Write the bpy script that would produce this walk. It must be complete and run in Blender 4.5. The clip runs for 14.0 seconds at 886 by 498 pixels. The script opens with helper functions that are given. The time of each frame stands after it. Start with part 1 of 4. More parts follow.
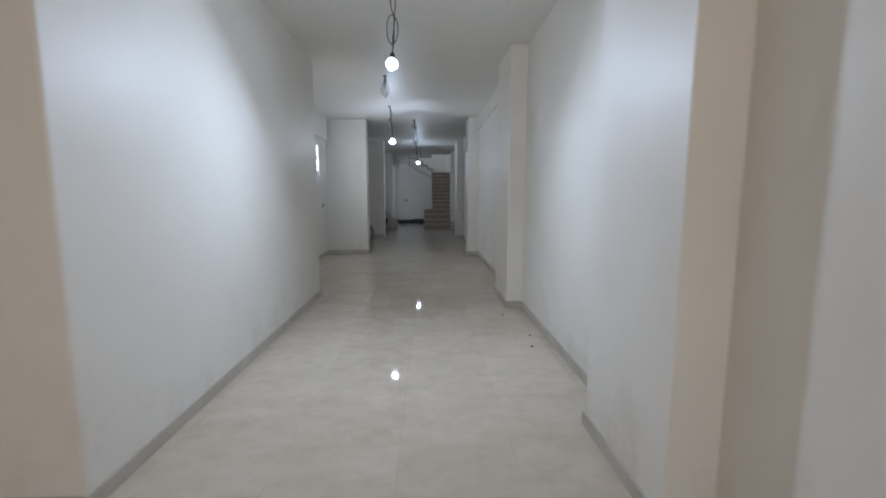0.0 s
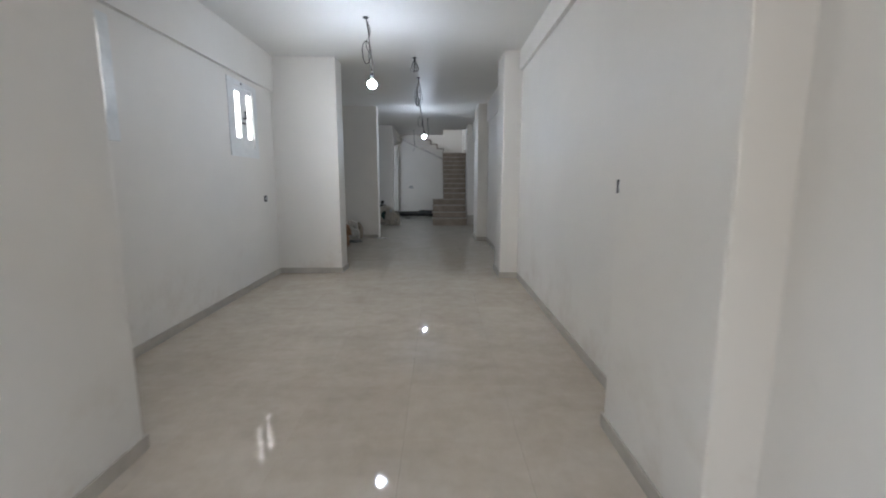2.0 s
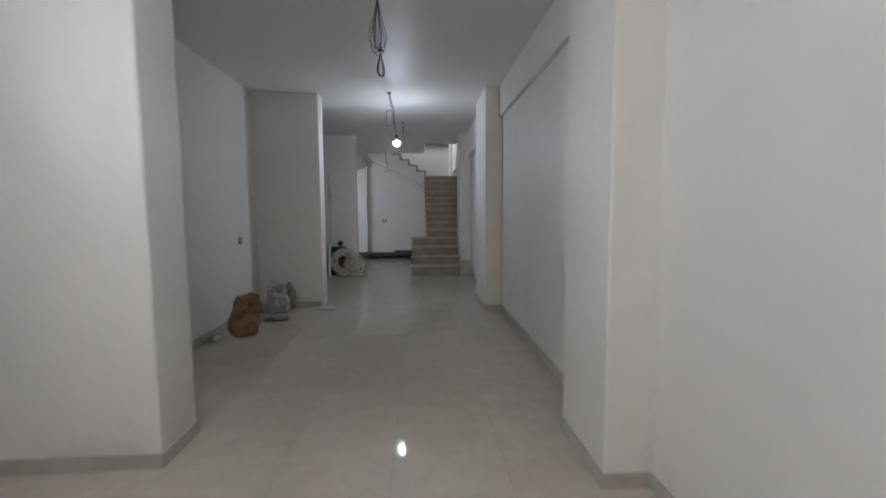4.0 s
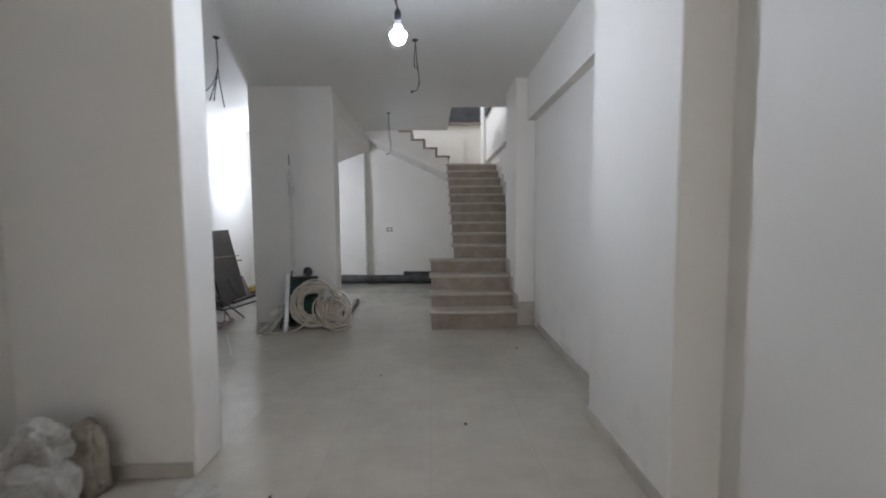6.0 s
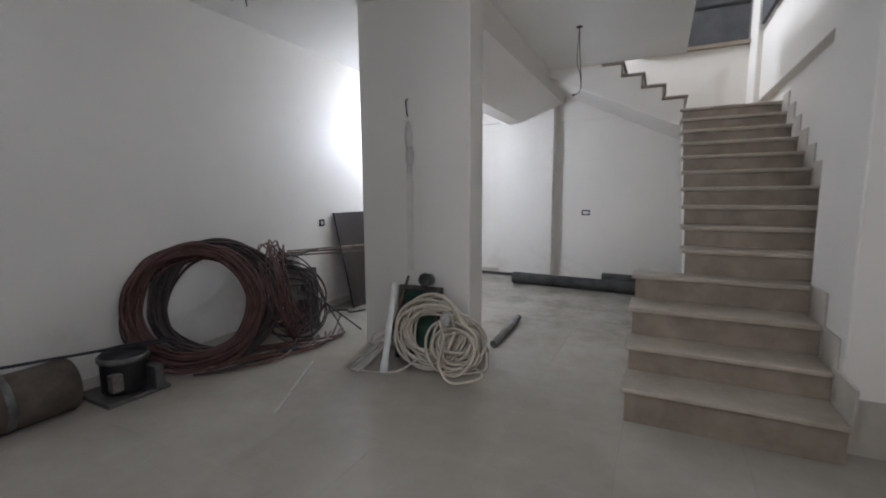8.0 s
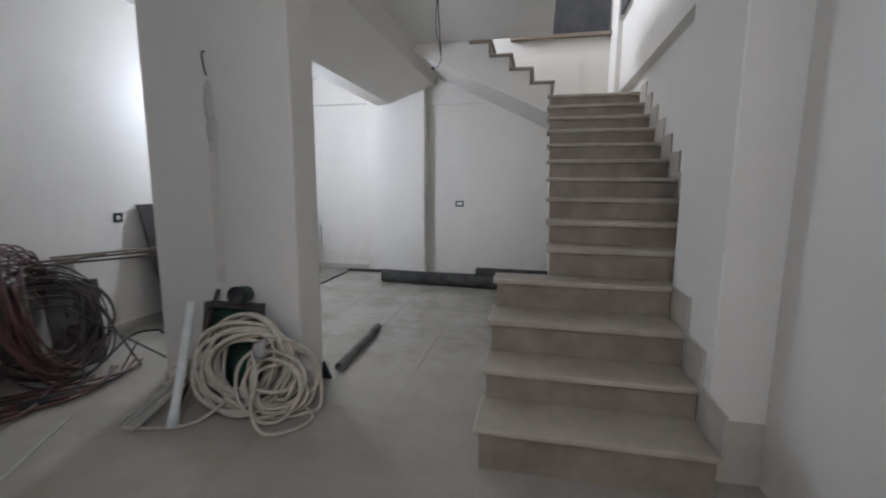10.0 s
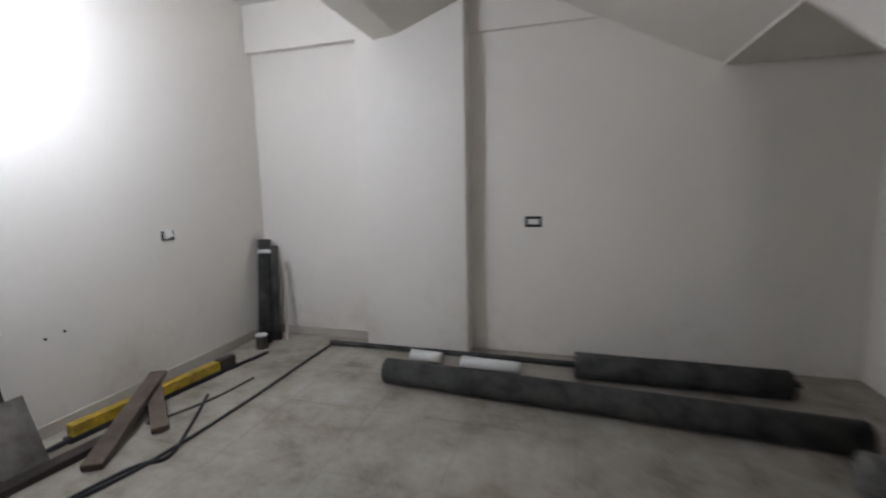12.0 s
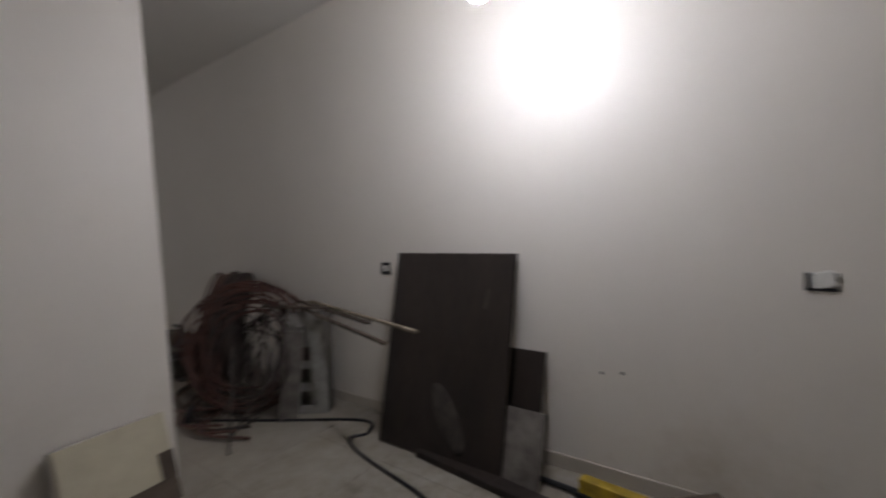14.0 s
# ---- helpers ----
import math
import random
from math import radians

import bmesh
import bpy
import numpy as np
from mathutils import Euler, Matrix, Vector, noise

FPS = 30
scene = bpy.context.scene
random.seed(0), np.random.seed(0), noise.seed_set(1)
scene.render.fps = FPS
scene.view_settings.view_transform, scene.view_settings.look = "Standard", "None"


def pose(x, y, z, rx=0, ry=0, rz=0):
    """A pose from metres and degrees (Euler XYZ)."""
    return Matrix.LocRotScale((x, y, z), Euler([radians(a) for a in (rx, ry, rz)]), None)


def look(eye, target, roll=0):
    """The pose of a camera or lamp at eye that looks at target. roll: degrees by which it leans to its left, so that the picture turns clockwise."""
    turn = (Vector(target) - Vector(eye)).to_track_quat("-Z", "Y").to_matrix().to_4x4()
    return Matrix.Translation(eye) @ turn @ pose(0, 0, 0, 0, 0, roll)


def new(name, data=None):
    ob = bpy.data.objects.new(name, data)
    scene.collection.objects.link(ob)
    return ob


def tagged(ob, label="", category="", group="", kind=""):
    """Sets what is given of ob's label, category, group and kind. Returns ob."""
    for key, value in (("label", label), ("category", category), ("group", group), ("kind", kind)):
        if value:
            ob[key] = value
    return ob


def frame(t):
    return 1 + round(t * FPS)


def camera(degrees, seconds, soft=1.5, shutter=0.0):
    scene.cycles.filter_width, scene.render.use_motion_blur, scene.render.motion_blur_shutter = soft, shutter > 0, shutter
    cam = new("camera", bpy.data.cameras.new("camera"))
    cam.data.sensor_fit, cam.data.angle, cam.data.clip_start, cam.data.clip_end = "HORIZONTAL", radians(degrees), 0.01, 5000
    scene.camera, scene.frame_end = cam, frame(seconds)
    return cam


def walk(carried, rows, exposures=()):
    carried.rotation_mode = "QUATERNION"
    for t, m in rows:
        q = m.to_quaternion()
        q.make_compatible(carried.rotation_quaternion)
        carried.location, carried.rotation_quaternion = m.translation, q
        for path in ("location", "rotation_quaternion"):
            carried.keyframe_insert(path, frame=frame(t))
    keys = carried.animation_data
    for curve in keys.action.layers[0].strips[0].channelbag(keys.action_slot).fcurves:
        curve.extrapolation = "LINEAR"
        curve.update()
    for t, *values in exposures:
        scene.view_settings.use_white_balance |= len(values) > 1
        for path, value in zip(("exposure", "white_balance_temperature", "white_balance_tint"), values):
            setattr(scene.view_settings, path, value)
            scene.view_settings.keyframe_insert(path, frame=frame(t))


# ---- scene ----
cam = camera(91.5, 14.0, soft=1.9, shutter=0.4)
PATH = [
    (0, (0.032, -0.060, 1.336), (0.101, 1.924, 1.087), 0.1),
    (0.5, (0.039, 0.813, 1.326), (0.104, 2.792, 1.042), 0.1),
    (1, (0.017, 1.737, 1.334), (0.091, 3.715, 1.052), 0.4),
    (1.5, (0.030, 2.686, 1.334), (0.098, 4.664, 1.044), 1.1),
    (2, (0.062, 3.638, 1.331), (0.082, 5.613, 1.020), 0.1),
    (2.5, (0.033, 4.599, 1.325), (0.048, 6.576, 1.024), 0.3),
    (3, (0.064, 5.607, 1.322), (0.094, 7.598, 1.134), -2.4),
    (3.5, (0.034, 6.584, 1.348), (0.162, 8.571, 1.168), 2.2),
    (3.7, (0.033, 6.974, 1.349), (0.161, 8.962, 1.171), 0.1),
    (5.8, (-0.088, 11.217, 1.347), (-0.028, 13.211, 1.204), -0.5),
    (6, (-0.104, 11.587, 1.348), (-0.053, 13.581, 1.201), -0.5),
    (6.5, (-0.055, 12.349, 1.356), (-0.138, 14.340, 1.194), -0.3),
    (7, (0.038, 12.955, 1.371), (-0.426, 14.890, 1.171), 1.2),
    (7.2, (0.011, 13.243, 1.362), (-0.594, 15.137, 1.151), 0.5),
    (9.3, (0.078, 14.373, 1.355), (-0.896, 16.102, 1.098), -0.7),
    (9.5, (0.144, 14.440, 1.347), (-0.648, 16.258, 1.089), -0.5),
    (10, (0.119, 14.771, 1.356), (-0.303, 16.704, 1.066), 0.3),
    (10.5, (-0.080, 15.386, 1.349), (-0.444, 17.329, 1.047), 0.9),
    (11, (-0.357, 16.122, 1.348), (-0.724, 18.066, 1.049), -0.2),
    (11.5, (-0.621, 16.864, 1.328), (-0.905, 18.826, 1.069), 0.1),
    (12, (-0.765, 17.810, 1.348), (-1.331, 19.709, 1.078), -1.2),
    (12.5, (-0.851, 18.684, 1.368), (-2.202, 20.136, 1.110), -2.9),
    (13, (-1.104, 19.303, 1.335), (-2.952, 20.049, 1.170), -3.5),
    (13.5, (-1.335, 19.933, 1.343), (-3.309, 19.649, 1.193), -3.3),
    (14, (-1.422, 20.063, 1.349), (-3.030, 18.880, 1.231), -2.6),
]
walk(cam, [(t, look(eye, target, roll)) for t, eye, target, roll in PATH], [(0, 0.18, 5800, 11), (0.5, 0.1, 6050, 12), (1, 0.2, 6380, 13), (1.5, 0.38, 6200, 13), (2, 0.66, 6000, 12),
      (2.5, 0.66, 5960, 12), (3, 0.62, 5960, 13), (3.5, 0.62, 6060, 14), (6, 1.32, 6250, 15), (7.2, 1.33, 6320, 16), (9.5, 1.28, 6250, 16), (11.5, 1.16, 6130, 14),
      (12, 0.97, 6600, 17), (12.5, 0.45, 6850, 17), (14, 0.12, 7120, 21)])

# ---- world and lamps ----
world = bpy.data.worlds.new("sky")
scene.world = world
world.use_nodes = True
wn = world.node_tree.nodes
sky = wn.new("ShaderNodeTexSky")
sky.sky_type, sky.sun_disc = "NISHITA", False
sky.sun_elevation, sky.sun_rotation = radians(45), radians(200)
wn["Background"].inputs[1].default_value = 0.1
world.node_tree.links.new(sky.outputs[0], wn["Background"].inputs[0])
sun = bpy.data.lights.new("sun", "SUN")
sun.energy, sun.angle, sun.color = 3.0, radians(0.5), (1.0, 0.95, 0.87)
so = new("sun", sun)
so.matrix_world = pose(0, 0, 12, 45, 0, 20)


def lamp(name, kind, place, aim, energy, size, colour):
    data = bpy.data.lights.new(name, kind)
    data.energy, data.color = energy, colour
    if kind == "AREA":
        data.shape, data.size = "DISK", size
    else:
        data.shadow_soft_size = size
    ob = new(name, data)
    ob.matrix_world = look(place, tuple(Vector(place) + Vector(aim)))
    return ob


COOL = (0.77, 0.875, 1.0)
BLUISH = (0.75, 0.865, 1.0)
# where each bulb hangs and the way its dome faces
BULBS = [((-0.25, 3.51, 2.36), (0, -0.6, -0.8)), ((-0.65, 8.475, 2.355), (0, -0.2, -1)),
         ((-0.28, 14.1, 2.37), (0, 0.3, -0.95)), ((-2.95, 19.17, 2.26), (0.5, 0.2, -0.85))]
# the first bulb throws a tilted beam; the bare domes of the others light all round
for (place, aim), (beam, spill) in ((BULBS[0], (25, 9)),):
    a = Vector(aim).normalized()
    lamp("bulb_light", "AREA", tuple(Vector(place) + a * 0.06), a, beam, 0.05, BLUISH)
    lamp("bulb_glow", "POINT", tuple(Vector(place) + a * 0.062), a, spill, 0.03, BLUISH)
# daylight that enters by the unseen entrance behind
ent = lamp("entrance_daylight", "AREA", (-0.6, -4.2, 1.6), (0, 1, 0), 44, 2.2, (1.0, 0.875, 0.73))
# fill lamp added to brighten the landing; no window or bulb stands here
upl = lamp("stairwell_fill", "AREA", (-2.6, 20.6, 4.3), (1, 0, -0.15), 52, 1.2, (0.82, 0.91, 1.0))

# ---- materials ----


def material(name):
    m = bpy.data.materials.new(name)
    m.use_nodes = True
    nt = m.node_tree
    return m, nt, nt.nodes["Principled BSDF"]


def coords(nt, scale, stretch=(1, 1, 1)):
    g = nt.nodes.new("ShaderNodeNewGeometry")
    mp = nt.nodes.new("ShaderNodeMapping")
    mp.inputs["Scale"].default_value = [scale * s for s in stretch]
    nt.links.new(g.outputs["Position"], mp.inputs["Vector"])
    return mp.outputs["Vector"]


def noise_of(nt, scale, detail=4, rough=0.55, stretch=(1, 1, 1)):
    n = nt.nodes.new("ShaderNodeTexNoise")
    n.inputs["Scale"].default_value = 1.0
    n.inputs["Detail"].default_value = detail
    n.inputs["Roughness"].default_value = rough
    nt.links.new(coords(nt, scale, stretch), n.inputs["Vector"])
    return n.outputs["Fac"]


def ramp(nt, fac, stops):
    r = nt.nodes.new("ShaderNodeValToRGB")
    els = r.color_ramp.elements
    els[0].position, els[0].color = stops[0][0], (*stops[0][1], 1)
    els[1].position, els[1].color = stops[-1][0], (*stops[-1][1], 1)
    for p, c in stops[1:-1]:
        els.new(p).color = (*c, 1)
    nt.links.new(fac, r.inputs["Fac"])
    return r.outputs["Color"]


def mix(nt, fac, a, b):
    m = nt.nodes.new("ShaderNodeMix")
    m.data_type = "RGBA"
    for sock, v in ((m.inputs[0], fac), (m.inputs[6], a), (m.inputs[7], b)):
        if isinstance(v, (int, float)):
            sock.default_value = v
        elif isinstance(v, tuple):
            sock.default_value = (*v, 1)
        else:
            nt.links.new(v, sock)
    return m.outputs[2]


def bump(nt, bsdf, fac, strength, distance=0.01):
    b = nt.nodes.new("ShaderNodeBump")
    b.inputs["Strength"].default_value = strength
    b.inputs["Distance"].default_value = distance
    nt.links.new(fac, b.inputs["Height"])
    nt.links.new(b.outputs["Normal"], bsdf.inputs["Normal"])


def simple(name, dark, light, rough, scale=8.0, metal=0.0, bumps=0.25, stretch=(1, 1, 1)):
    m, nt, b = material(name)
    n = noise_of(nt, scale, 6, 0.6, stretch)
    nt.links.new(ramp(nt, n, [(0.3, dark), (0.7, light)]), b.inputs["Base Color"])
    fine = noise_of(nt, scale * 9, 3, 0.6, stretch)
    nt.links.new(ramp(nt, fine, [(0.2, (rough - 0.1,) * 3), (0.8, (min(rough + 0.12, 1),) * 3)]), b.inputs["Roughness"])
    b.inputs["Metallic"].default_value = metal
    bump(nt, b, fine, bumps, 0.004)
    return m


def wall_paint(name, tone):
    m, nt, b = material(name)
    big = noise_of(nt, 0.9, 5, 0.6)
    small = noise_of(nt, 7, 5, 0.65)
    c1 = ramp(nt, big, [(0.3, tuple(v * 0.94 for v in tone)), (0.7, tone)])
    scuff = ramp(nt, small, [(0.62, (0, 0, 0)), (0.82, (1, 1, 1))])
    c2 = mix(nt, 0.25, c1, mix(nt, scuff, c1, tuple(v * 0.8 for v in tone)))
    # grime splashed along the skirting
    sep = nt.nodes.new("ShaderNodeSeparateXYZ")
    g = nt.nodes.new("ShaderNodeNewGeometry")
    nt.links.new(g.outputs["Position"], sep.inputs[0])
    low = nt.nodes.new("ShaderNodeMapRange")
    low.inputs[1].default_value, low.inputs[2].default_value = 0.75, 0.0
    nt.links.new(sep.outputs["Z"], low.inputs[0])
    mul = nt.nodes.new("ShaderNodeMath")
    mul.operation = "MULTIPLY"
    nt.links.new(low.outputs[0], mul.inputs[0])
    splash = ramp(nt, noise_of(nt, 1.7, 6, 0.7), [(0.5, (0, 0, 0)), (0.75, (0.7, 0.7, 0.7))])
    nt.links.new(splash, mul.inputs[1])
    c3 = mix(nt, mul.outputs[0], c2, (0.48, 0.4, 0.3))
    nt.links.new(c3, b.inputs["Base Color"])
    b.inputs["Roughness"].default_value = 0.48
    b.inputs["Specular IOR Level"].default_value = 0.35
    bump(nt, b, noise_of(nt, 3.5, 8, 0.75), 0.16, 0.012)
    return m


PAINT = wall_paint("off_white_wall_paint", (0.79, 0.75, 0.69))
CEIL = wall_paint("ceiling_paint", (0.78, 0.755, 0.71))


def tile_material():
    m, nt, b = material("glossy_beige_tile")
    veins = noise_of(nt, 2.2, 9, 0.72, (1, 1.6, 1))
    cloud = noise_of(nt, 9, 5, 0.6)
    c = ramp(nt, veins, [(0.3, (0.48, 0.405, 0.315)), (0.5, (0.58, 0.5, 0.4)), (0.7, (0.66, 0.585, 0.49))])
    c = mix(nt, 0.3, c, ramp(nt, cloud, [(0.35, (0.44, 0.365, 0.28)), (0.65, (0.62, 0.54, 0.44))]))
    info = nt.nodes.new("ShaderNodeObjectInfo")
    c = mix(nt, 0.16, c, ramp(nt, info.outputs["Random"], [(0, (0.42, 0.345, 0.265)), (1, (0.64, 0.565, 0.465))]))
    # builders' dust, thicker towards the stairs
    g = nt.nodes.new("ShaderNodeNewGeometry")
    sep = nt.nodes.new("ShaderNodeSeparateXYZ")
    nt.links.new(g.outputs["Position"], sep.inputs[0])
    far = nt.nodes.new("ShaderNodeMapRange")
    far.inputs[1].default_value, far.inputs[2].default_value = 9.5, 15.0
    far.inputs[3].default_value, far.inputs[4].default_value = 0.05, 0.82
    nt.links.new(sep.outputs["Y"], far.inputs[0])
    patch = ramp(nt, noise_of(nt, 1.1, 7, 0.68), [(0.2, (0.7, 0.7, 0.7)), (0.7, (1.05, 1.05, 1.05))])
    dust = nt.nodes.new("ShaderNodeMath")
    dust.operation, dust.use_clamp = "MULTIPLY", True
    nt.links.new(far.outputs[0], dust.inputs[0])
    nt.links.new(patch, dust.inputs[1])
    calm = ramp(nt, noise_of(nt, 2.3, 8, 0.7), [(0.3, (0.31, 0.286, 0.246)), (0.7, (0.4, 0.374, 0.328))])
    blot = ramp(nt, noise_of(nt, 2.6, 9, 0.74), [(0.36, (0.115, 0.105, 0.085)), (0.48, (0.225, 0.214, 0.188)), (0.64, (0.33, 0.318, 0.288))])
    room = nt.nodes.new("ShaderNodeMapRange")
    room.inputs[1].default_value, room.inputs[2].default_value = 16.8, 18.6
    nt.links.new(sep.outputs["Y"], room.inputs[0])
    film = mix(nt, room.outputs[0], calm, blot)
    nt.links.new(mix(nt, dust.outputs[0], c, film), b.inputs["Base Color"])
    rough = nt.nodes.new("ShaderNodeMapRange")
    rough.inputs[3].default_value, rough.inputs[4].default_value = 0.035, 0.25
    nt.links.new(dust.outputs[0], rough.inputs[0])
    nt.links.new(rough.outputs[0], b.inputs["Roughness"])
    gloss = nt.nodes.new("ShaderNodeMapRange")
    gloss.inputs[3].default_value, gloss.inputs[4].default_value = 0.3, 0.12
    nt.links.new(dust.outputs[0], gloss.inputs[0])
    nt.links.new(gloss.outputs[0], b.inputs["Specular IOR Level"])
    bump(nt, b, noise_of(nt, 5, 3, 0.5), 0.035, 0.004)
    return m


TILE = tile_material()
GROUT = simple("dirty_grout", (0.12, 0.105, 0.085), (0.24, 0.21, 0.175), 0.7, 20)
SKIRT = simple("grey_beige_stone", (0.41, 0.37, 0.315), (0.53, 0.485, 0.42), 0.4, 4)
TREAD = simple("dusty_cream_marble", (0.36, 0.305, 0.24), (0.5, 0.437, 0.358), 0.45, 5)
RISER = simple("brown_marble", (0.21, 0.166, 0.127), (0.34, 0.276, 0.216), 0.42, 5)
WHITE = simple("white_gloss_paint", (0.7, 0.7, 0.68), (0.8, 0.8, 0.78), 0.35, 12, bumps=0.1)
PVC = simple("white_pvc", (0.72, 0.72, 0.69), (0.82, 0.82, 0.79), 0.35, 15, bumps=0.1)
HOSE = simple("cream_hose", (0.5, 0.43, 0.34), (0.66, 0.59, 0.48), 0.5, 18)
BLACK = simple("black_plastic", (0.006, 0.006, 0.007), (0.016, 0.016, 0.018), 0.55, 20)
WIRE = simple("dark_wire", (0.02, 0.018, 0.016), (0.07, 0.06, 0.055), 0.5, 30)
RED = simple("red_brown_conduit", (0.06, 0.027, 0.021), (0.165, 0.075, 0.055), 0.5, 10)
DARKC = simple("dark_brown_conduit", (0.03, 0.022, 0.02), (0.085, 0.06, 0.05), 0.55, 10)
MEMBRANE = simple("dark_green_grey_membrane", (0.01, 0.0105, 0.01), (0.07, 0.07, 0.064), 0.85, 6)
BOARD = simple("dark_stained_board", (0.012, 0.008, 0.0065), (0.032, 0.021, 0.016), 0.55, 4, stretch=(1, 1, 0.2))
DUSTY = simple("dusty_grey_board", (0.07, 0.06, 0.052), (0.2, 0.18, 0.16), 0.8, 9)
OLDWOOD = simple("old_wood", (0.06, 0.044, 0.033), (0.15, 0.113, 0.085), 0.75, 6, stretch=(1, 1, 1))
YELLOW = simple("yellow_paint", (0.2, 0.13, 0.015), (0.62, 0.42, 0.03), 0.6, 11)
STEEL = simple("dull_steel", (0.1, 0.1, 0.095), (0.24, 0.235, 0.22), 0.5, 12, metal=0.6)
CASE = simple("dusty_grey_sheet_metal", (0.2, 0.195, 0.18), (0.36, 0.35, 0.325), 0.65, 10)
PAPER = simple("brown_paper_sack", (0.16, 0.085, 0.045), (0.36, 0.21, 0.12), 0.85, 9)
SACK = simple("white_woven_sack", (0.33, 0.305, 0.265), (0.5, 0.47, 0.415), 0.85, 14)
GREEN = simple("dark_green_plastic", (0.01, 0.045, 0.03), (0.03, 0.085, 0.06), 0.45, 10)
CREAM = simple("cream_lacquered_wood", (0.5, 0.45, 0.33), (0.62, 0.57, 0.43), 0.5, 6)
CLOTH = simple("grey_dusty_cloth", (0.12, 0.115, 0.105), (0.26, 0.25, 0.23), 0.9, 9)
SCREEN = simple("dark_grey_shutter", (0.05, 0.05, 0.055), (0.09, 0.09, 0.095), 0.6, 5)
TAPE = simple("white_tape", (0.6, 0.6, 0.58), (0.75, 0.75, 0.72), 0.5, 15)

BOARDDUST = simple("board_dust", (0.03, 0.025, 0.021), (0.075, 0.063, 0.055), 0.85, 12)
CRATE = simple("dusty_brown_plastic", (0.035, 0.03, 0.025), (0.1, 0.088, 0.075), 0.7, 12)
DRAB = simple("drab_stained_paper", (0.14, 0.115, 0.075), (0.34, 0.29, 0.22), 0.85, 9)
FILLER = simple("grey_filler", (0.56, 0.53, 0.485), (0.66, 0.625, 0.575), 0.8, 14)
STREAK = simple("tan_streak", (0.66, 0.61, 0.55), (0.74, 0.69, 0.63), 0.6, 10)


def glow(name, colour, strength):
    m, nt, b = material(name)
    b.inputs["Base Color"].default_value = (0.8, 0.8, 0.8, 1)
    b.inputs["Emission Color"].default_value = (*colour, 1)
    b.inputs["Emission Strength"].default_value = strength
    return m


DOME = glow("lit_bulb_dome", (0.93, 0.97, 1.0), 14)
DOMES = [DOME] + [glow("lit_bulb_dome", COOL, v) for v in (290, 238, 455)]
OUTSIDE = glow("bright_outdoors", (1.0, 0.99, 0.96), 9)
GLASS, _nt, _b = material("window_glass")
_b.inputs["Transmission Weight"].default_value = 1.0
_b.inputs["Roughness"].default_value = 0.05
_b.inputs["IOR"].default_value = 1.1

# ---- mesh helpers ----


def mesh_of(name, bm, mat):
    me = bpy.data.meshes.new(name)
    bm.to_mesh(me)
    bm.free()
    if mat:
        me.materials.append(mat)
    return me


def part(name, bm, mat, parent=None, label="", smooth=False):
    ob = new(name, mesh_of(name, bm, mat))
    if smooth:
        for p in ob.data.polygons:
            p.use_smooth = True
    if parent is not None:
        ob.parent = parent
    return tagged(ob, label)


def thing(name, label, category, group="", kind="", place=(0, 0, 0)):
    ob = new(name)
    ob.empty_display_size = 0.05
    ob.location = place
    return tagged(ob, label, category, group, kind)


def box(x0, x1, y0, y1, z0, z1, bevel=0.0, bm=None, turn=None):
    own = bmesh.new()
    bmesh.ops.create_cube(own, size=1, matrix=Matrix.Translation(((x0 + x1) / 2, (y0 + y1) / 2, (z0 + z1) / 2)) @ Matrix.Diagonal((x1 - x0, y1 - y0, z1 - z0, 1)))
    if bevel:
        bmesh.ops.bevel(own, geom=own.edges[:], offset=bevel, segments=2, affect="EDGES", profile=0.5)
    if turn is not None:
        bmesh.ops.transform(own, matrix=turn, verts=own.verts[:])
    if bm is None:
        return own
    tmp = bpy.data.meshes.new("tmp")
    own.to_mesh(tmp)
    own.free()
    bm.from_mesh(tmp)
    bpy.data.meshes.remove(tmp)
    return bm


def smooth_path(pts, n=6):
    """Catmull-Rom through pts."""
    pts = [Vector(p) for p in pts]
    if len(pts) < 3:
        return pts
    ext = [pts[0] * 2 - pts[1], *pts, pts[-1] * 2 - pts[-2]]
    out = []
    for i in range(1, len(ext) - 2):
        a, b, c, d = ext[i - 1:i + 3]
        for k in range(n):
            t = k / n
            out.append(0.5 * (2 * b + (c - a) * t + (2 * a - 5 * b + 4 * c - d) * t * t + (3 * b - a - 3 * c + d) * t ** 3))
    out.append(pts[-1])
    return out


def tube(pts, radius, sides=8, bm=None, n=6, closed=False, caps=True):
    """A round tube along a smooth path."""
    bm = bm or bmesh.new()
    path = smooth_path(pts, n) if n else [Vector(p) for p in pts]
    rings = []
    side = None
    m = len(path)
    for i, p in enumerate(path):
        if closed:
            d = (path[(i + 1) % m] - path[i - 1]).normalized()
        else:
            d = (path[min(i + 1, m - 1)] - path[max(i - 1, 0)]).normalized()
        if side is None:
            side = d.orthogonal().normalized()
        side = (side - d * side.dot(d)).normalized()
        up = d.cross(side)
        rings.append([bm.verts.new(p + (side * math.cos(a) + up * math.sin(a)) * radius)
                      for a in (2 * math.pi * k / sides for k in range(sides))])
    for i in range(m if closed else m - 1):
        a, b = rings[i], rings[(i + 1) % m]
        for k in range(sides):
            bm.faces.new((a[k], a[(k + 1) % sides], b[(k + 1) % sides], b[k]))
    if caps and not closed:
        bm.faces.new(rings[0][::-1])
        bm.faces.new(rings[-1])
    return bm


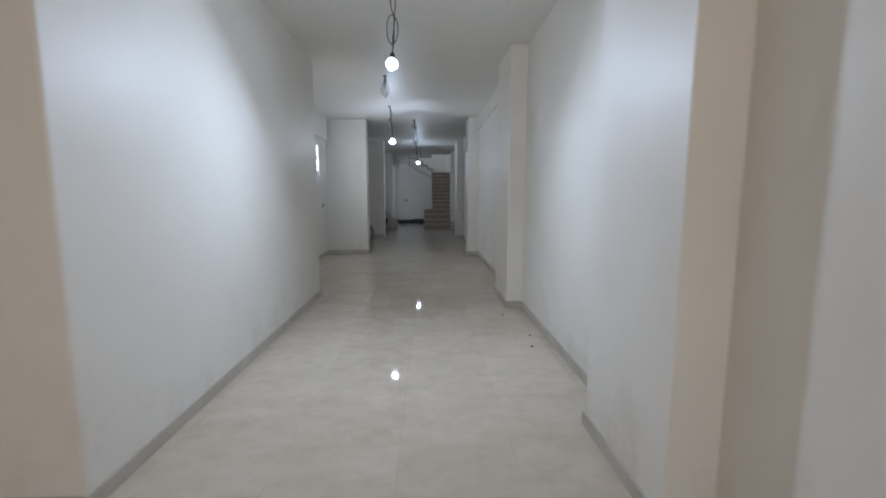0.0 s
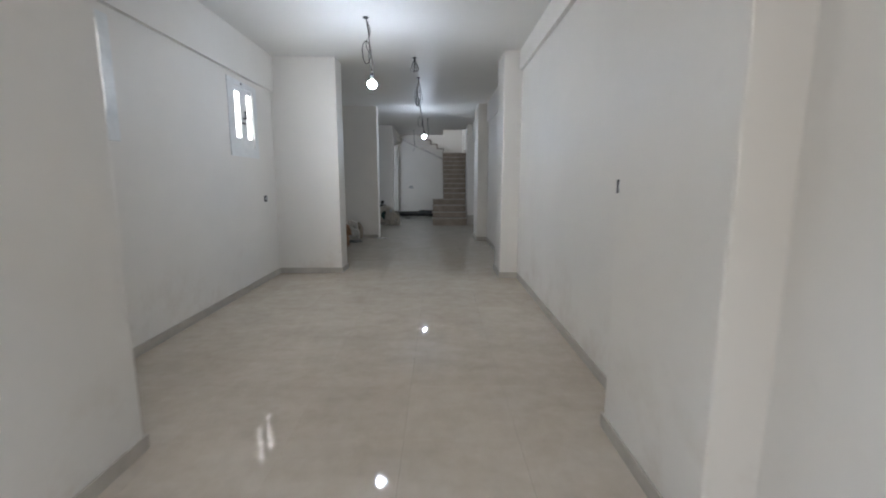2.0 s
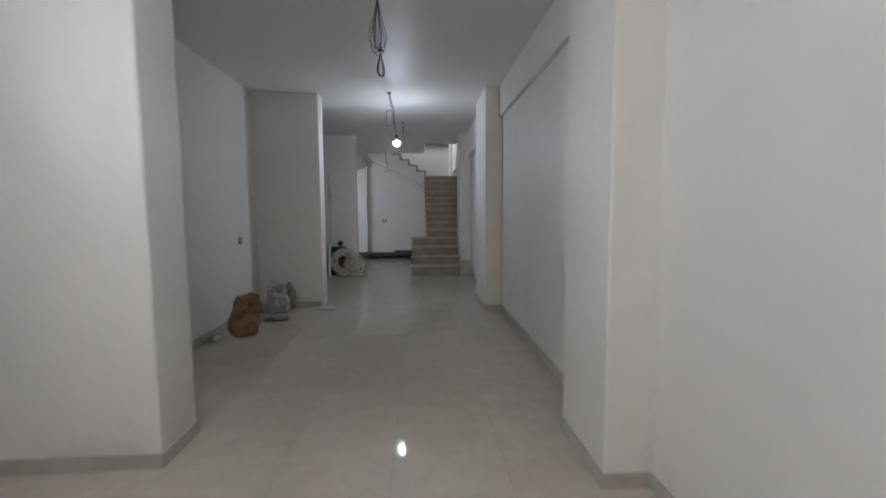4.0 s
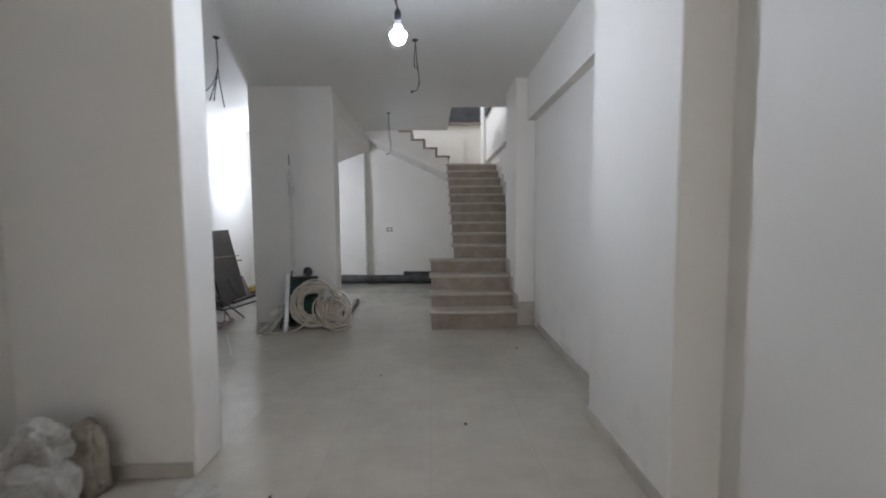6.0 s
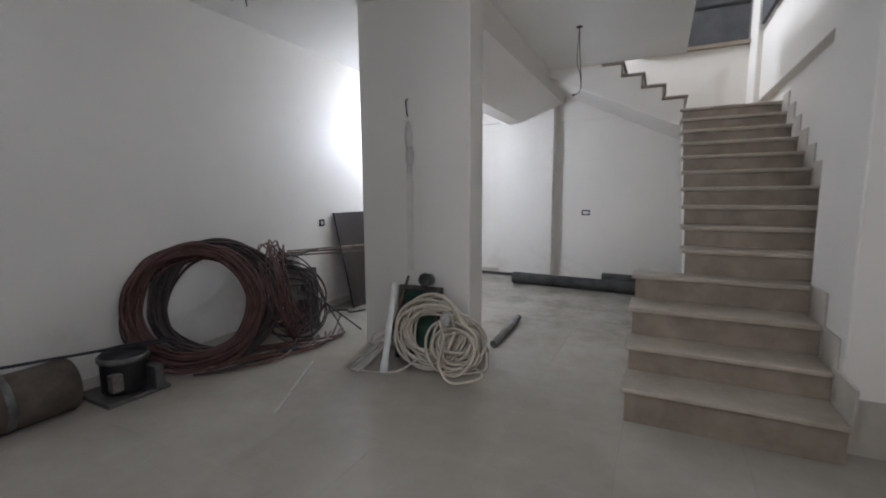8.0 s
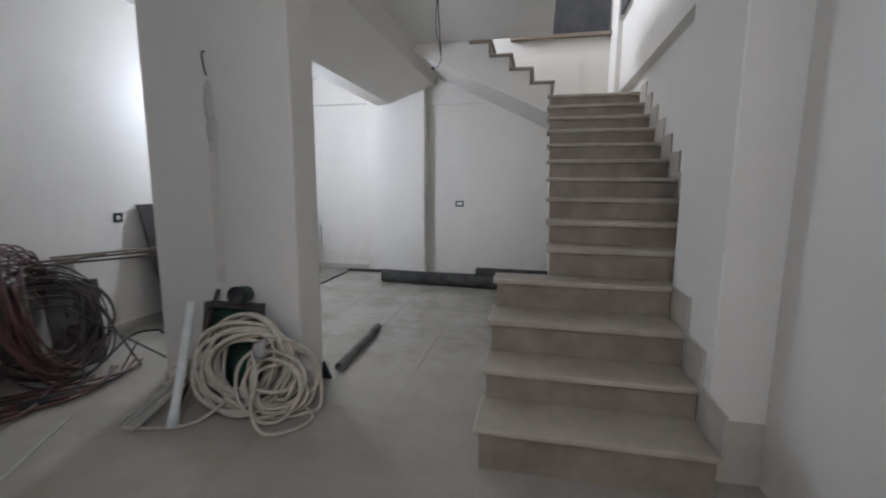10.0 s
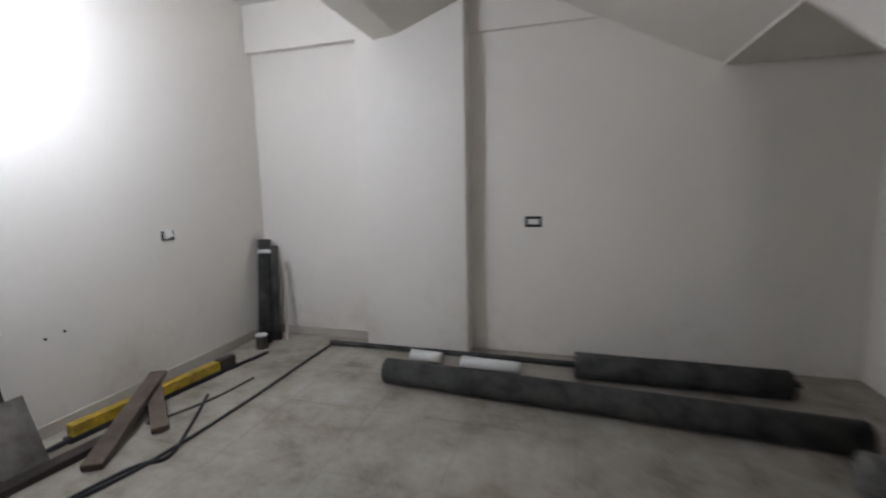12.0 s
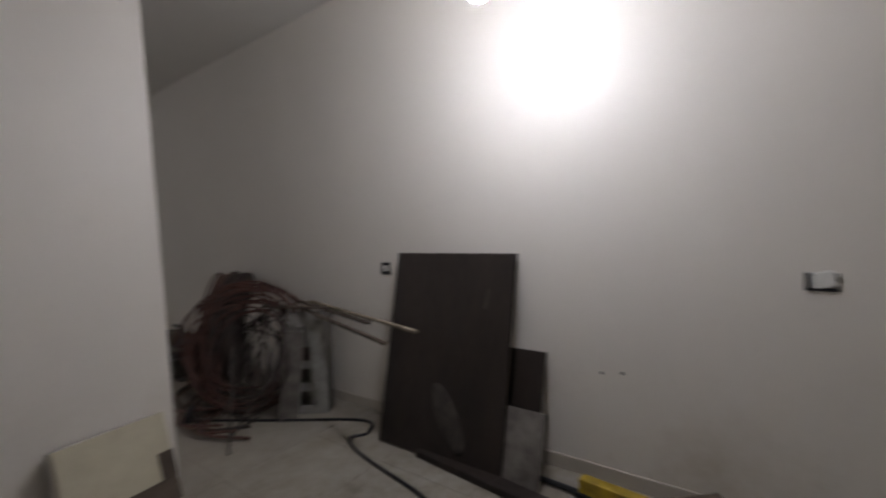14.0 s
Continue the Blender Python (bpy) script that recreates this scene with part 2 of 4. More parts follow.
def lathe(profile, sides=24, bm=None, frame_m=None):
    """Turns (radius, height) pairs about z."""
    bm = bm or bmesh.new()
    frame_m = frame_m or Matrix()
    rings = [[bm.verts.new(frame_m @ Vector((r * math.cos(2 * math.pi * k / sides), r * math.sin(2 * math.pi * k / sides), h)))
              for k in range(sides)] for r, h in profile]
    for a, b in zip(rings, rings[1:]):
        for k in range(sides):
            bm.faces.new((a[k], a[(k + 1) % sides], b[(k + 1) % sides], b[k]))
    bm.faces.new(rings[0][::-1])
    bm.faces.new(rings[-1])
    return bm


def structure(name, bm, mat, label=""):
    return tagged(part(name, bm, mat), label, kind="structure")


def prism(poly, y0, y1, axis="y"):
    """A polygon of (a, z) pairs swept along an axis: y (a is x) or x (a is y)."""
    bm = bmesh.new()
    put = (lambda a, s, z: (a, s, z)) if axis == "y" else (lambda a, s, z: (s, a, z))
    f = [bm.verts.new(put(a, y0, z)) for a, z in poly]
    g = [bm.verts.new(put(a, y1, z)) for a, z in poly]
    n = len(poly)
    bm.faces.new(f)
    bm.faces.new(g[::-1])
    for i in range(n):
        bm.faces.new((f[i], g[i], g[(i + 1) % n], f[(i + 1) % n]))
    bmesh.ops.recalc_face_normals(bm, faces=bm.faces[:])
    return bm


# ---- the shell ----
H = 3.0                      # ceiling over the floor
RX, PX = 1.155, 0.92         # right wall, and the inner face of the pier by the stairs
FARY = 21.3
structure("floor", box(-5.2, 2.0, -4.6, 21.6, -0.3, -0.0024), GROUT, "grey screed under glossy beige tiles")

# right wall with its piers and the beams between them
structure("wall_right", box(RX, 1.4, -4.6, 21.6, 0, 6.2), PAINT, "off-white painted plaster wall")
PIERS = [(1.46, 2.3, 0.95), (4.96, 5.82, 0.965), (9.525, 10.13, 0.915), (13.385, 14.36, 0.93), (16.85, 17.53, PX)]
for y0, y1, px in PIERS:
    structure("pier", box(px, RX + 0.02, y0, y1, 0, H + 0.1, 0.008), PAINT, "off-white plastered wall pier")
BEAMS = [(-4.6, 1.46, 2.6), (5.82, 9.52, 2.75), (10.13, 13.38, 2.6), (14.36, 16.85, 2.5), (17.53, 21.3, 2.52)]
for y0, y1, z in BEAMS:
    structure("beam_right", box(1.115 if y0 < 14 else 1.06, RX + 0.02, y0, y1, z, 3.35 if y0 > 17 else H + 0.1), PAINT, "off-white plastered ceiling beam")

# left side: thick wall, then the bay with windows, then the stair room
structure("wall_left_front", box(-3.6, -1.405, 1.66, 5.63, 0, H + 0.1, 0.012), PAINT, "off-white painted plaster wall")
WX = -2.25
WINS = [(6.02, 6.88), (8.585, 9.34)]
WZ0, WZ1 = 1.61, 2.47
segs = [(5.6, WINS[0][0]), (WINS[0][1], WINS[1][0]), (WINS[1][1], 14.07)]
bm = bmesh.new()
for y0, y1 in segs:
    box(WX - 0.12, WX, y0, y1, 0, H + 0.1, 0, bm)
for y0, y1 in WINS:
    box(WX - 0.12, WX, y0, y1, 0, WZ0, 0, bm)
    box(WX - 0.12, WX, y0, y1, WZ1, H + 0.1, 0, bm)
structure("wall_left_windows", bm, PAINT, "off-white painted plaster wall with two small windows")
structure("beam_left", box(WX - 0.02, WX + 0.045, 5.63, 9.85, 2.53, H + 0.1), PAINT, "off-white plastered ceiling beam")
structure("pier_left_a", box(WX - 0.02, -1.35, 9.85, 10.22, 0, H + 0.1, 0.012), PAINT, "off-white plastered wall pier")
structure("pier_left_b", box(WX - 0.02, -1.35, 13.8, 14.08, 0, H + 0.1, 0.012), PAINT, "off-white plastered wall pier")
structure("wall_room_front", box(-3.8, WX - 0.02, 13.83, 14.07, 0, H + 0.1), PAINT, "off-white painted plaster wall")
LX = -3.6
structure("wall_room_left", box(LX - 0.2, LX, 14.07, 21.6, 0, H + 0.1), PAINT, "off-white painted plaster wall with dirt near the floor")
structure("wall_far", box(LX, RX, FARY, 21.6, 0, 6.2), PAINT, "off-white painted plaster wall")
structure("beam_far_left", box(LX, -2.46, FARY - 0.075, FARY + 0.02, 2.6, H + 0.1), PAINT, "off-white plastered ceiling beam")
structure("beam_far_right", box(-1.55, 0.6, FARY - 0.04, FARY + 0.02, 2.55, H + 0.1), PAINT, "off-white plastered ceiling beam")
structure("pier_far", box(-2.46, -1.555, 21.12, FARY + 0.02, 0, H + 0.1, 0.008), PAINT, "off-white plastered wall pier")
structure("pier_middle", box(-2.395, -1.342, 17.18, 17.465, 0, H + 0.1, 0.012), PAINT, "off-white plastered pillar with a smear of filler")
structure("beam_middle", prism([(-2.29, 2.535), (-2.09, 2.56), (-1.42, 2.8), (-1.36, 2.998), (-1.36, 3.06), (-2.29, 3.06)], 17.465, 21.13), PAINT, "off-white plastered haunched ceiling beam")

# ceiling with the stairwell's opening
bm = bmesh.new()
box(-5.2, RX, -4.6, 18.22, H, H + 0.22, 0, bm)
box(-5.2, 0.21, 18.22, 19.95, H, H + 0.22, 0, bm)
box(-5.2, -1.4, 19.95, 21.6, H, H + 0.22, 0, bm)
structure("ceiling", bm, CEIL, "off-white painted plaster ceiling")
# what closes the entrance hall behind and the stairwell above
structure("wall_hall_left", box(-5.4, -5.2, -4.6, 1.9, 0, H + 0.1), PAINT, "off-white painted plaster wall")
structure("wall_hall_step", box(-5.2, -3.6, 1.66, 1.9, 0, H + 0.1), PAINT, "off-white painted plaster wall")
bm = box(-5.2, -2.0, -4.8, -4.6, 0, H + 0.1)
box(0.8, 2.0, -4.8, -4.6, 0, H + 0.1, 0, bm)
box(-2.0, 0.8, -4.8, -4.6, 2.6, H + 0.1, 0, bm)
structure("wall_entrance", bm, PAINT, "off-white painted plaster wall with an open entrance")
structure("wall_upper_left", box(-3.2, -3.0, 17.0, 21.6, H + 0.22, 6.2), PAINT, "off-white painted plaster wall")
structure("wall_upper_front", box(-3.2, RX, 16.9, 17.1, H + 0.22, 6.2), PAINT, "off-white painted plaster wall")
structure("roof_slab", box(-3.2, 1.4, 16.9, 21.6, 6.2, 6.4), CEIL, "off-white painted plaster ceiling")
structure("ground", box(-60, 60, -70, 70, -0.6, -0.31), GROUT, "grey bare ground outside")
structure("backdrop", box(-2.62, -2.6, 5.7, 11.0, 1.2, 2.9), OUTSIDE, "overexposed daylight beyond the windows")
structure("pier_upper", box(1.0, RX + 0.02, 20.75, FARY, 2.345, 6.2, 0.01), PAINT, "off-white plastered pier on the landing")

# skirting of cut stone along the walls
SK = 0.078


def skirting(x0, x1, y0, y1):
    structure("baseboard", box(x0, x1, y0, y1, 0, SK, 0.003), SKIRT, "grey-beige stone skirting")


T = 0.014
for y0, y1, px in PIERS[:4]:
    skirting(px - T, px, y0 - T, y1 + T)
    skirting(px, RX, y0 - T, y0)
    skirting(px, RX, y1, y1 + T)
for a, b in ((-4.6, 1.46), (2.3, 4.97), (5.82, 9.52), (10.13, 13.38), (14.36, 16.62)):
    skirting(RX - T, RX, a + (T if a > 0 else 0), b - T)
skirting(-1.405, -1.405 + T, 1.66 - T, 5.63 + T)
skirting(-5.2, -1.405, 1.66 - T, 1.66)
skirting(WX + 0.1, -1.405, 5.63, 5.63 + T)
skirting(WX, WX + T, 5.63 + T, 9.85 - T)
skirting(WX, -1.35, 9.85 - T, 9.85)
skirting(-1.35, -1.35 + T, 9.85 - T, 10.22 + T)
skirting(WX, -1.35, 10.22, 10.22 + T)
skirting(WX, WX + T, 10.22 + T, 13.8 - T)
skirting(WX, -1.37, 13.8 - T, 13.8)
skirting(LX, LX + T, 14.07, FARY - T)
skirting(LX + T, -2.46, FARY - T, FARY)

# ---- the stairs ----
# nosing line and top of each step: four broad lower steps, then the narrow flight
LOWER = [(16.66, 0.22), (16.95, 0.39), (17.2, 0.585), (17.485, 0.77)]
UPPER = [(17.64 + 0.2525 * i, 0.957 + 0.1565 * i) for i in range(10)]
STEPS = LOWER + UPPER
WIDE_X, NARROW_X = -0.12, 0.205
STEP5 = UPPER[0][0] + 0.05   # where the broad steps stop and the narrow flight starts
LAND = STEPS[-1][1]
PIER_END = PIERS[4][1]
stair = thing("staircase", "dusty cream and brown marble staircase with white sides", "staircase", kind="structure")
for k, (y, z) in enumerate(STEPS):
    x0 = WIDE_X if k < 4 else NARROW_X
    below = STEPS[k - 1][1] if k else 0.0
    back = STEPS[k + 1][0] + 0.05 if k < 13 else FARY
    if y < PIER_END < back:
        bm = box(x0 - 0.025, PX - 0.004, y, PIER_END + 0.002, z - 0.032, z, 0.005)
        box(x0 - 0.025, RX - 0.004, PIER_END + 0.002, back, z - 0.032, z, 0.0, bm)
        part("tread", bm, TREAD, stair, "dusty cream marble tread")
    else:
        part("tread", box(x0 - 0.025, (PX if y < PIER_END else RX) - 0.004, y, back, z - 0.032, z, 0.009), TREAD, stair, "dusty cream marble tread")
    part("riser", box(x0, (PX if y < PIER_END else RX) - 0.006, y + 0.03, y + 0.05, below + 0.001, z - 0.033), RISER, stair, "brown marble riser")
# plastered concrete under the steps
bm = bmesh.new()
for k in range(4):
    y, z = LOWER[k]
    box(WIDE_X + 0.004, PX - 0.006, y + 0.05, STEP5, LOWER[k - 1][1] - 0.033 if k else 0.0, z - 0.033, 0, bm)
part("lower_base", bm, PAINT, stair, "white plastered side of the lower steps")
poly = [(STEP5, 0.0), (STEP5, STEPS[4][1] - 0.033)]
for k in range(5, 14):
    y, z = STEPS[k]
    poly += [(y + 0.05, STEPS[k - 1][1] - 0.033), (y + 0.05, z - 0.033)]
poly += [(FARY - 0.01, LAND - 0.033), (FARY - 0.01, LAND - 0.22), (20.2, LAND - 0.22), (STEP5 + 0.06, 0.53), (STEP5 + 0.06, 0.0)]
part("flight_slab", prism(poly, NARROW_X + 0.004, RX - 0.01, "x"), PAINT, stair, "white plastered underside and side of the flight")
# stone pieces stepping up the wall beside the treads
for k in range(13):
    y, z = STEPS[k]
    nxt = STEPS[k + 1][0]
    xs = PX if nxt < PIER_END + 0.05 else RX
    part("stepped_skirting", box(xs - 0.013, xs - 0.001, max(y - 0.02, PIER_END + 0.004 if xs == RX else 0), min(nxt - 0.021, PIER_END - 0.004 if xs == PX else 99), z + 0.001, z + 0.2, 0.002), SKIRT, stair, "grey-beige stone skirting piece")
part("stepped_skirting", box(PX - 0.013, RX - 0.001, 16.836, 16.848, 0.0, 0.3, 0.002), SKIRT, stair, "grey-beige stone skirting piece")

# second flight, turning along the far wall
F2, RUN2, RISE2 = 0.255, 0.235, 0.158
flight = thing("upper_flight", "white plastered upper flight with brown marble edges", "staircase", kind="structure")
for j in range(7):
    x, z = F2 - j * RUN2, LAND + (j + 1) * RISE2
    part("tread", box(x - RUN2 - 0.02, x, 19.935, FARY - 0.004, z - 0.03, z, 0.004), RISER, flight, "brown marble tread")
    part("riser", box(x - 0.04, x - 0.02, 19.95, FARY - 0.006, z - RISE2 + 0.001, z - 0.031), RISER, flight, "brown marble riser")
poly = [(F2 - 0.045, LAND - 0.2)]
for j in range(7):
    x, z = F2 - j * RUN2 - 0.042, LAND + (j + 1) * RISE2
    poly += [(x, z - RISE2 - 0.032 if j else LAND - 0.2), (x, z - 0.032)]
poly = poly[1:] + [(F2 - 7 * RUN2, LAND + 7 * RISE2 - 0.032), (F2 - 7 * RUN2, LAND + 0.56)]
part("flight_slab", prism(poly, 19.965, FARY - 0.01, "y"), PAINT, flight, "white plastered underside and side of the flight")
# dark shutters in the upper openings
win = thing("window_3", "closed dark grey shutter in the stairwell's upper window", "window", kind="structure")
part("shutter", box(-0.3, 0.98, FARY - 0.03, FARY - 0.002, 3.42, 4.6, 0.004), SCREEN, win)
part("sill", box(-0.34, 1.0, FARY - 0.09, FARY - 0.002, 3.37, 3.416, 0.005), RISER, win, "brown marble sill")
part("rail", box(-0.3, 0.98, FARY - 0.045, FARY - 0.031, 3.9, 3.94, 0.003), BLACK, win)
win = thing("window_4", "dark shutter in the stairwell's side window", "window", kind="structure")
part("shutter", prism([(19.5, 3.42), (20.7, 3.42), (20.7, 4.4), (19.5, 4.4)], 1.02, 1.056, "x"), SCREEN, win)

# ---- windows of the corridor ----


def corridor_window(name, y0, y1):
    w = thing(name, "small white window with two narrow bright panes", "window", kind="structure")
    bm = bmesh.new()
    f = 0.11
    for a in ((y0, y0 + f, WZ0, WZ1), (y1 - f, y1, WZ0, WZ1), (y0 + f, y1 - f, WZ0, WZ0 + f), (y0 + f, y1 - f, WZ1 - 0.06, WZ1)):
        box(WX - 0.07, WX + 0.006, *a, 0.003, bm)
    part("window_frame", bm, WHITE, w)
    mid = (y0 + y1) / 2
    for s in (-1, 1):
        a, b = (y0 + f + 0.003, mid - 0.002) if s < 0 else (mid + 0.002, y1 - f - 0.003)
        pa, pb = (a + 0.088, mid - 0.055) if s < 0 else (mid + 0.125, b - 0.022)
        z0, z1, g0, g1 = WZ0 + f + 0.003, WZ1 - 0.063, WZ0 + 0.22, WZ1 - 0.115
        bm = bmesh.new()
        for q in ((a, pa, z0, z1), (pb, b, z0, z1), (pa, pb, z0, g0), (pa, pb, g1, z1)):
            box(WX - 0.06, WX - 0.012, *q, 0.002, bm)
        leaf = part("leaf", bm, WHITE, w, "white painted sash")
        pane = part("pane", box(WX - 0.04, WX - 0.035, pa - 0.004, pb + 0.004, g0 - 0.004, g1 + 0.004), GLASS, leaf)
        pane.visible_shadow = False
    part("seam", box(WX - 0.02, WX + 0.002, y0 - 0.005, y0 - 0.0005, WZ0, WZ1, 0.0), BLACK, w, "dark gap beside the frame")
    part("handle", tube([(WX - 0.012, mid, 2.06), (WX + 0.02, mid, 2.06), (WX + 0.026, mid - 0.01, 2.12), (WX + 0.024, mid - 0.012, 2.14)], 0.011, 8), BLACK, w, "dark worn latch")
    part("latch_plate", box(WX - 0.012, WX + 0.006, mid - 0.035, mid + 0.03, 1.99, 2.015, 0.003), STEEL, w)
    part("catch", lathe([(0.008, 0), (0.012, 0.006), (0.006, 0.014)], 10, None, Matrix.Translation((WX + 0.006, mid - 0.05, WZ1 - 0.03)) @ Matrix.Rotation(radians(90), 4, "Y")), STEEL, w)
    return w


for i, (a, b) in enumerate(WINS):
    corridor_window("window_%d" % (i + 1), a, b)

# ---- switches ----


def switch(place, normal, w=0.082, h=0.082, label="black-framed white wall switch", open_box=False):
    ob = thing("wall_switch", label, "switch", "wall switches")
    m = Matrix.Translation(place) @ Matrix.Rotation(math.atan2(normal[1], normal[0]), 4, "Z")
    bm = bmesh.new()
    e = 0.012 if open_box else 0.021
    for y0, y1, z0, z1 in ((-w / 2, w / 2, h / 2 - e, h / 2), (-w / 2, w / 2, -h / 2, -h / 2 + e), (-w / 2, -w / 2 + e, -h / 2 + e, h / 2 - e), (w / 2 - e, w / 2, -h / 2 + e, h / 2 - e)):
        box(0, 0.011, y0, y1, z0, z1, 0.003, bm, None)
    bmesh.ops.transform(bm, matrix=m, verts=bm.verts[:])
    part("frame", bm, BLACK, ob, "black plastic frame")
    if open_box:
        part("cover", box(0.002, 0.014, -w / 2 + 0.024, w / 2 - 0.006, -h / 2 + 0.012, h / 2 + 0.004, 0.004, None, m @ Matrix.Rotation(radians(12), 4, "X")), PVC, ob, "loose white cover")
    else:
        part("rocker", box(0, 0.008, -w / 2 + e + 0.001, w / 2 - e - 0.001, -h / 2 + e + 0.001, h / 2 - e - 0.001, 0.002, None, m), PVC, ob, "white rocker")
    return ob


switch((RX, 2.64, 1.13), (-1, 0))
switch((RX, 6.24, 1.3), (-1, 0))
switch((RX, 14.77, 1.2), (-1, 0))
switch((WX, 9.45, 1.095), (1, 0))
switch((WX, 13.2, 1.0), (1, 0))
switch((LX, 17.965, 1.055), (1, 0))
switch((LX, 20.255, 1.06), (1, 0), 0.1, 0.07, "black wall box with a loose white cover", True)
switch((-1.05, FARY, 1.085), (0, -1), 0.13, 0.085, "wide black-framed white wall switch")

# ---- bulbs and loose wires under the ceiling ----


def rose(x, y, parent):
    part("ceiling_box", lathe([(0.03, H + 0.004), (0.032, H - 0.004), (0.02, H - 0.012)], 14, None, Matrix.Translation((x, y, 0))), BLACK, parent, "dark ceiling outlet")


def bulb(place, aim, hook, dome, knot=0.25):
    ob = thing("hanging_bulb", "lit white bulb hanging from loose dark wires", "lamp", "hanging bulbs", place=(0, 0, 0))
    p, a = Vector(place), Vector(aim).normalized()
    m = Matrix.Translation(p) @ (-a).to_track_quat("Z", "Y").to_matrix().to_4x4()
    prof = [(0.002, -0.046), (0.018, -0.043), (0.032, -0.034), (0.042, -0.018), (0.046, 0.0), (0.042, 0.016), (0.028, 0.0244)]
    part("dome", lathe(prof, 20, None, m), dome, ob, "glowing white dome", True)
    neck = part("collar", lathe([(0.0265, 0.0245), (0.022, 0.05), (0.016, 0.064), (0.0135, 0.066), (0.0135, 0.09), (0.008, 0.094)], 16, None, m), PVC, ob, "white plastic neck", True)
    part("socket", lathe([(0.017, 0.07), (0.019, 0.075), (0.019, 0.115), (0.012, 0.125), (0.005, 0.135)], 14, None, m), BLACK, neck, "black lamp holder", True)
    top = p - a * 0.13
    rnd = random.Random(int(place[1] * 10))
    hx, hy = hook
    for s in range(3):
        mids = []
        for f in (0.25, 0.5, 0.75):
            q = top.lerp(Vector((hx, hy, H - 0.012)), f)
            mids.append(q + Vector((rnd.uniform(-1, 1), rnd.uniform(-1, 1), 0)) * 0.03)
        part("wire", tube([top, *mids, (hx, hy, H - 0.012)], 0.0042, 6), WIRE, ob)
    # the slack is wound into a loop
    loop = [(hx + 0.045 * math.cos(t) , hy + 0.02 * math.sin(t * 2), H - 0.22 - knot * 0.5 + 0.11 * math.sin(t)) for t in np.linspace(0, 9.5, 22)]
    part("wire", tube(loop, 0.004, 6), WIRE, ob)
    rose(hx, hy, ob)
    return ob


for (place, aim), hook, dome in zip(BULBS, [(-0.25, 3.62), (-0.69, 8.42), (-0.36, 13.75), (-2.96, 19.2)], DOMES):
    bulb(place, aim, hook, dome)


def loose_wires(x, y, drop, loops=3, spread=0.05, label="bundle of loose dark wires hanging from the ceiling"):
    ob = thing("ceiling_wires", label, "wires", "loose ceiling wires")
    rnd = random.Random(int(x * 97 + y * 31))
    rose(x, y, ob)
    for s in range(loops):
        a = rnd.uniform(0, 6.28)
        dx, dy = math.cos(a) * spread * rnd.uniform(0.5, 1), math.sin(a) * spread * rnd.uniform(0.5, 1)
        d = drop * rnd.uniform(0.8, 1)
        pts = [(x, y, H - 0.008), (x + dx * 0.4, y + dy * 0.4, H - d * 0.35), (x + dx, y + dy, H - d * 0.85), (x, y, H - d), (x - dx, y - dy * 0.6, H - d * 0.8), (x - dx * 0.3, y, H - d * 0.3), (x + 0.006, y, H - 0.01)]
        part("wire", tube(pts, 0.0027, 6), WIRE, ob)
    return ob


for x, y, d, n, s in ((-0.3, 2.62, 0.5, 4, 0.05), (-0.3, 2.0, 0.35, 3, 0.05), (-0.57, 6.3, 0.3, 4, 0.08), (-0.27, 9.89, 0.2, 5, 0.07),
                      (-0.27, 11.05, 0.45, 5, 0.07), (-0.34, 12.16, 0.3, 4, 0.06)):
    loose_wires(x, y, d, n, s)


def dangling(x, y, drop, name_label, hooked=True):
    ob = thing("ceiling_wires", name_label, "wires", "loose ceiling wires")
    rose(x, y, ob)
    z = H - drop
    part("wire", tube([(x, y, H - 0.008), (x + 0.012, y, H - drop * 0.4), (x + 0.03, y + 0.01, z + 0.12), (x + 0.015, y, z + 0.02), (x - 0.03, y, z)], 0.004, 6), WIRE, ob)
    part("wire", tube([(x, y, H - 0.008), (x - 0.012, y, H - drop * 0.5), (x + 0.02, y - 0.012, z + 0.2), (x + 0.035, y, z + 0.06)], 0.004, 6), WIRE, ob)
    if hooked:
        part("connector", box(x - 0.05, x - 0.025, y - 0.008, y + 0.008, z - 0.012, z + 0.006, 0.003), BLACK, ob, "black wire connector")
    return ob


dangling(-0.24, 15.75, 0.47, "two loose dark wires hanging from the ceiling")
dangling(-0.77, 18.57, 0.64, "loose dark wire with a connector hanging from the ceiling")
ob = thing("ceiling_wires", "splayed bundle of loose dark wires hanging from the ceiling", "wires", "loose ceiling wires")
rose(-2.05, 15.7, ob)
for dx, dy, z in ((0.05, 0, 2.37), (-0.1, 0.03, 2.44), (-0.02, -0.05, 2.42), (-0.14, 0, 2.5)):
    part("wire", tube([(-2.05, 15.7, H - 0.008), (-2.045, 15.7, 2.75), (-2.05 + dx * 0.3, 15.7 + dy * 0.4, 2.6), (-2.05 + dx, 15.7 + dy, z)], 0.004, 6), WIRE, ob)

# ---- sacks by the second pier ----


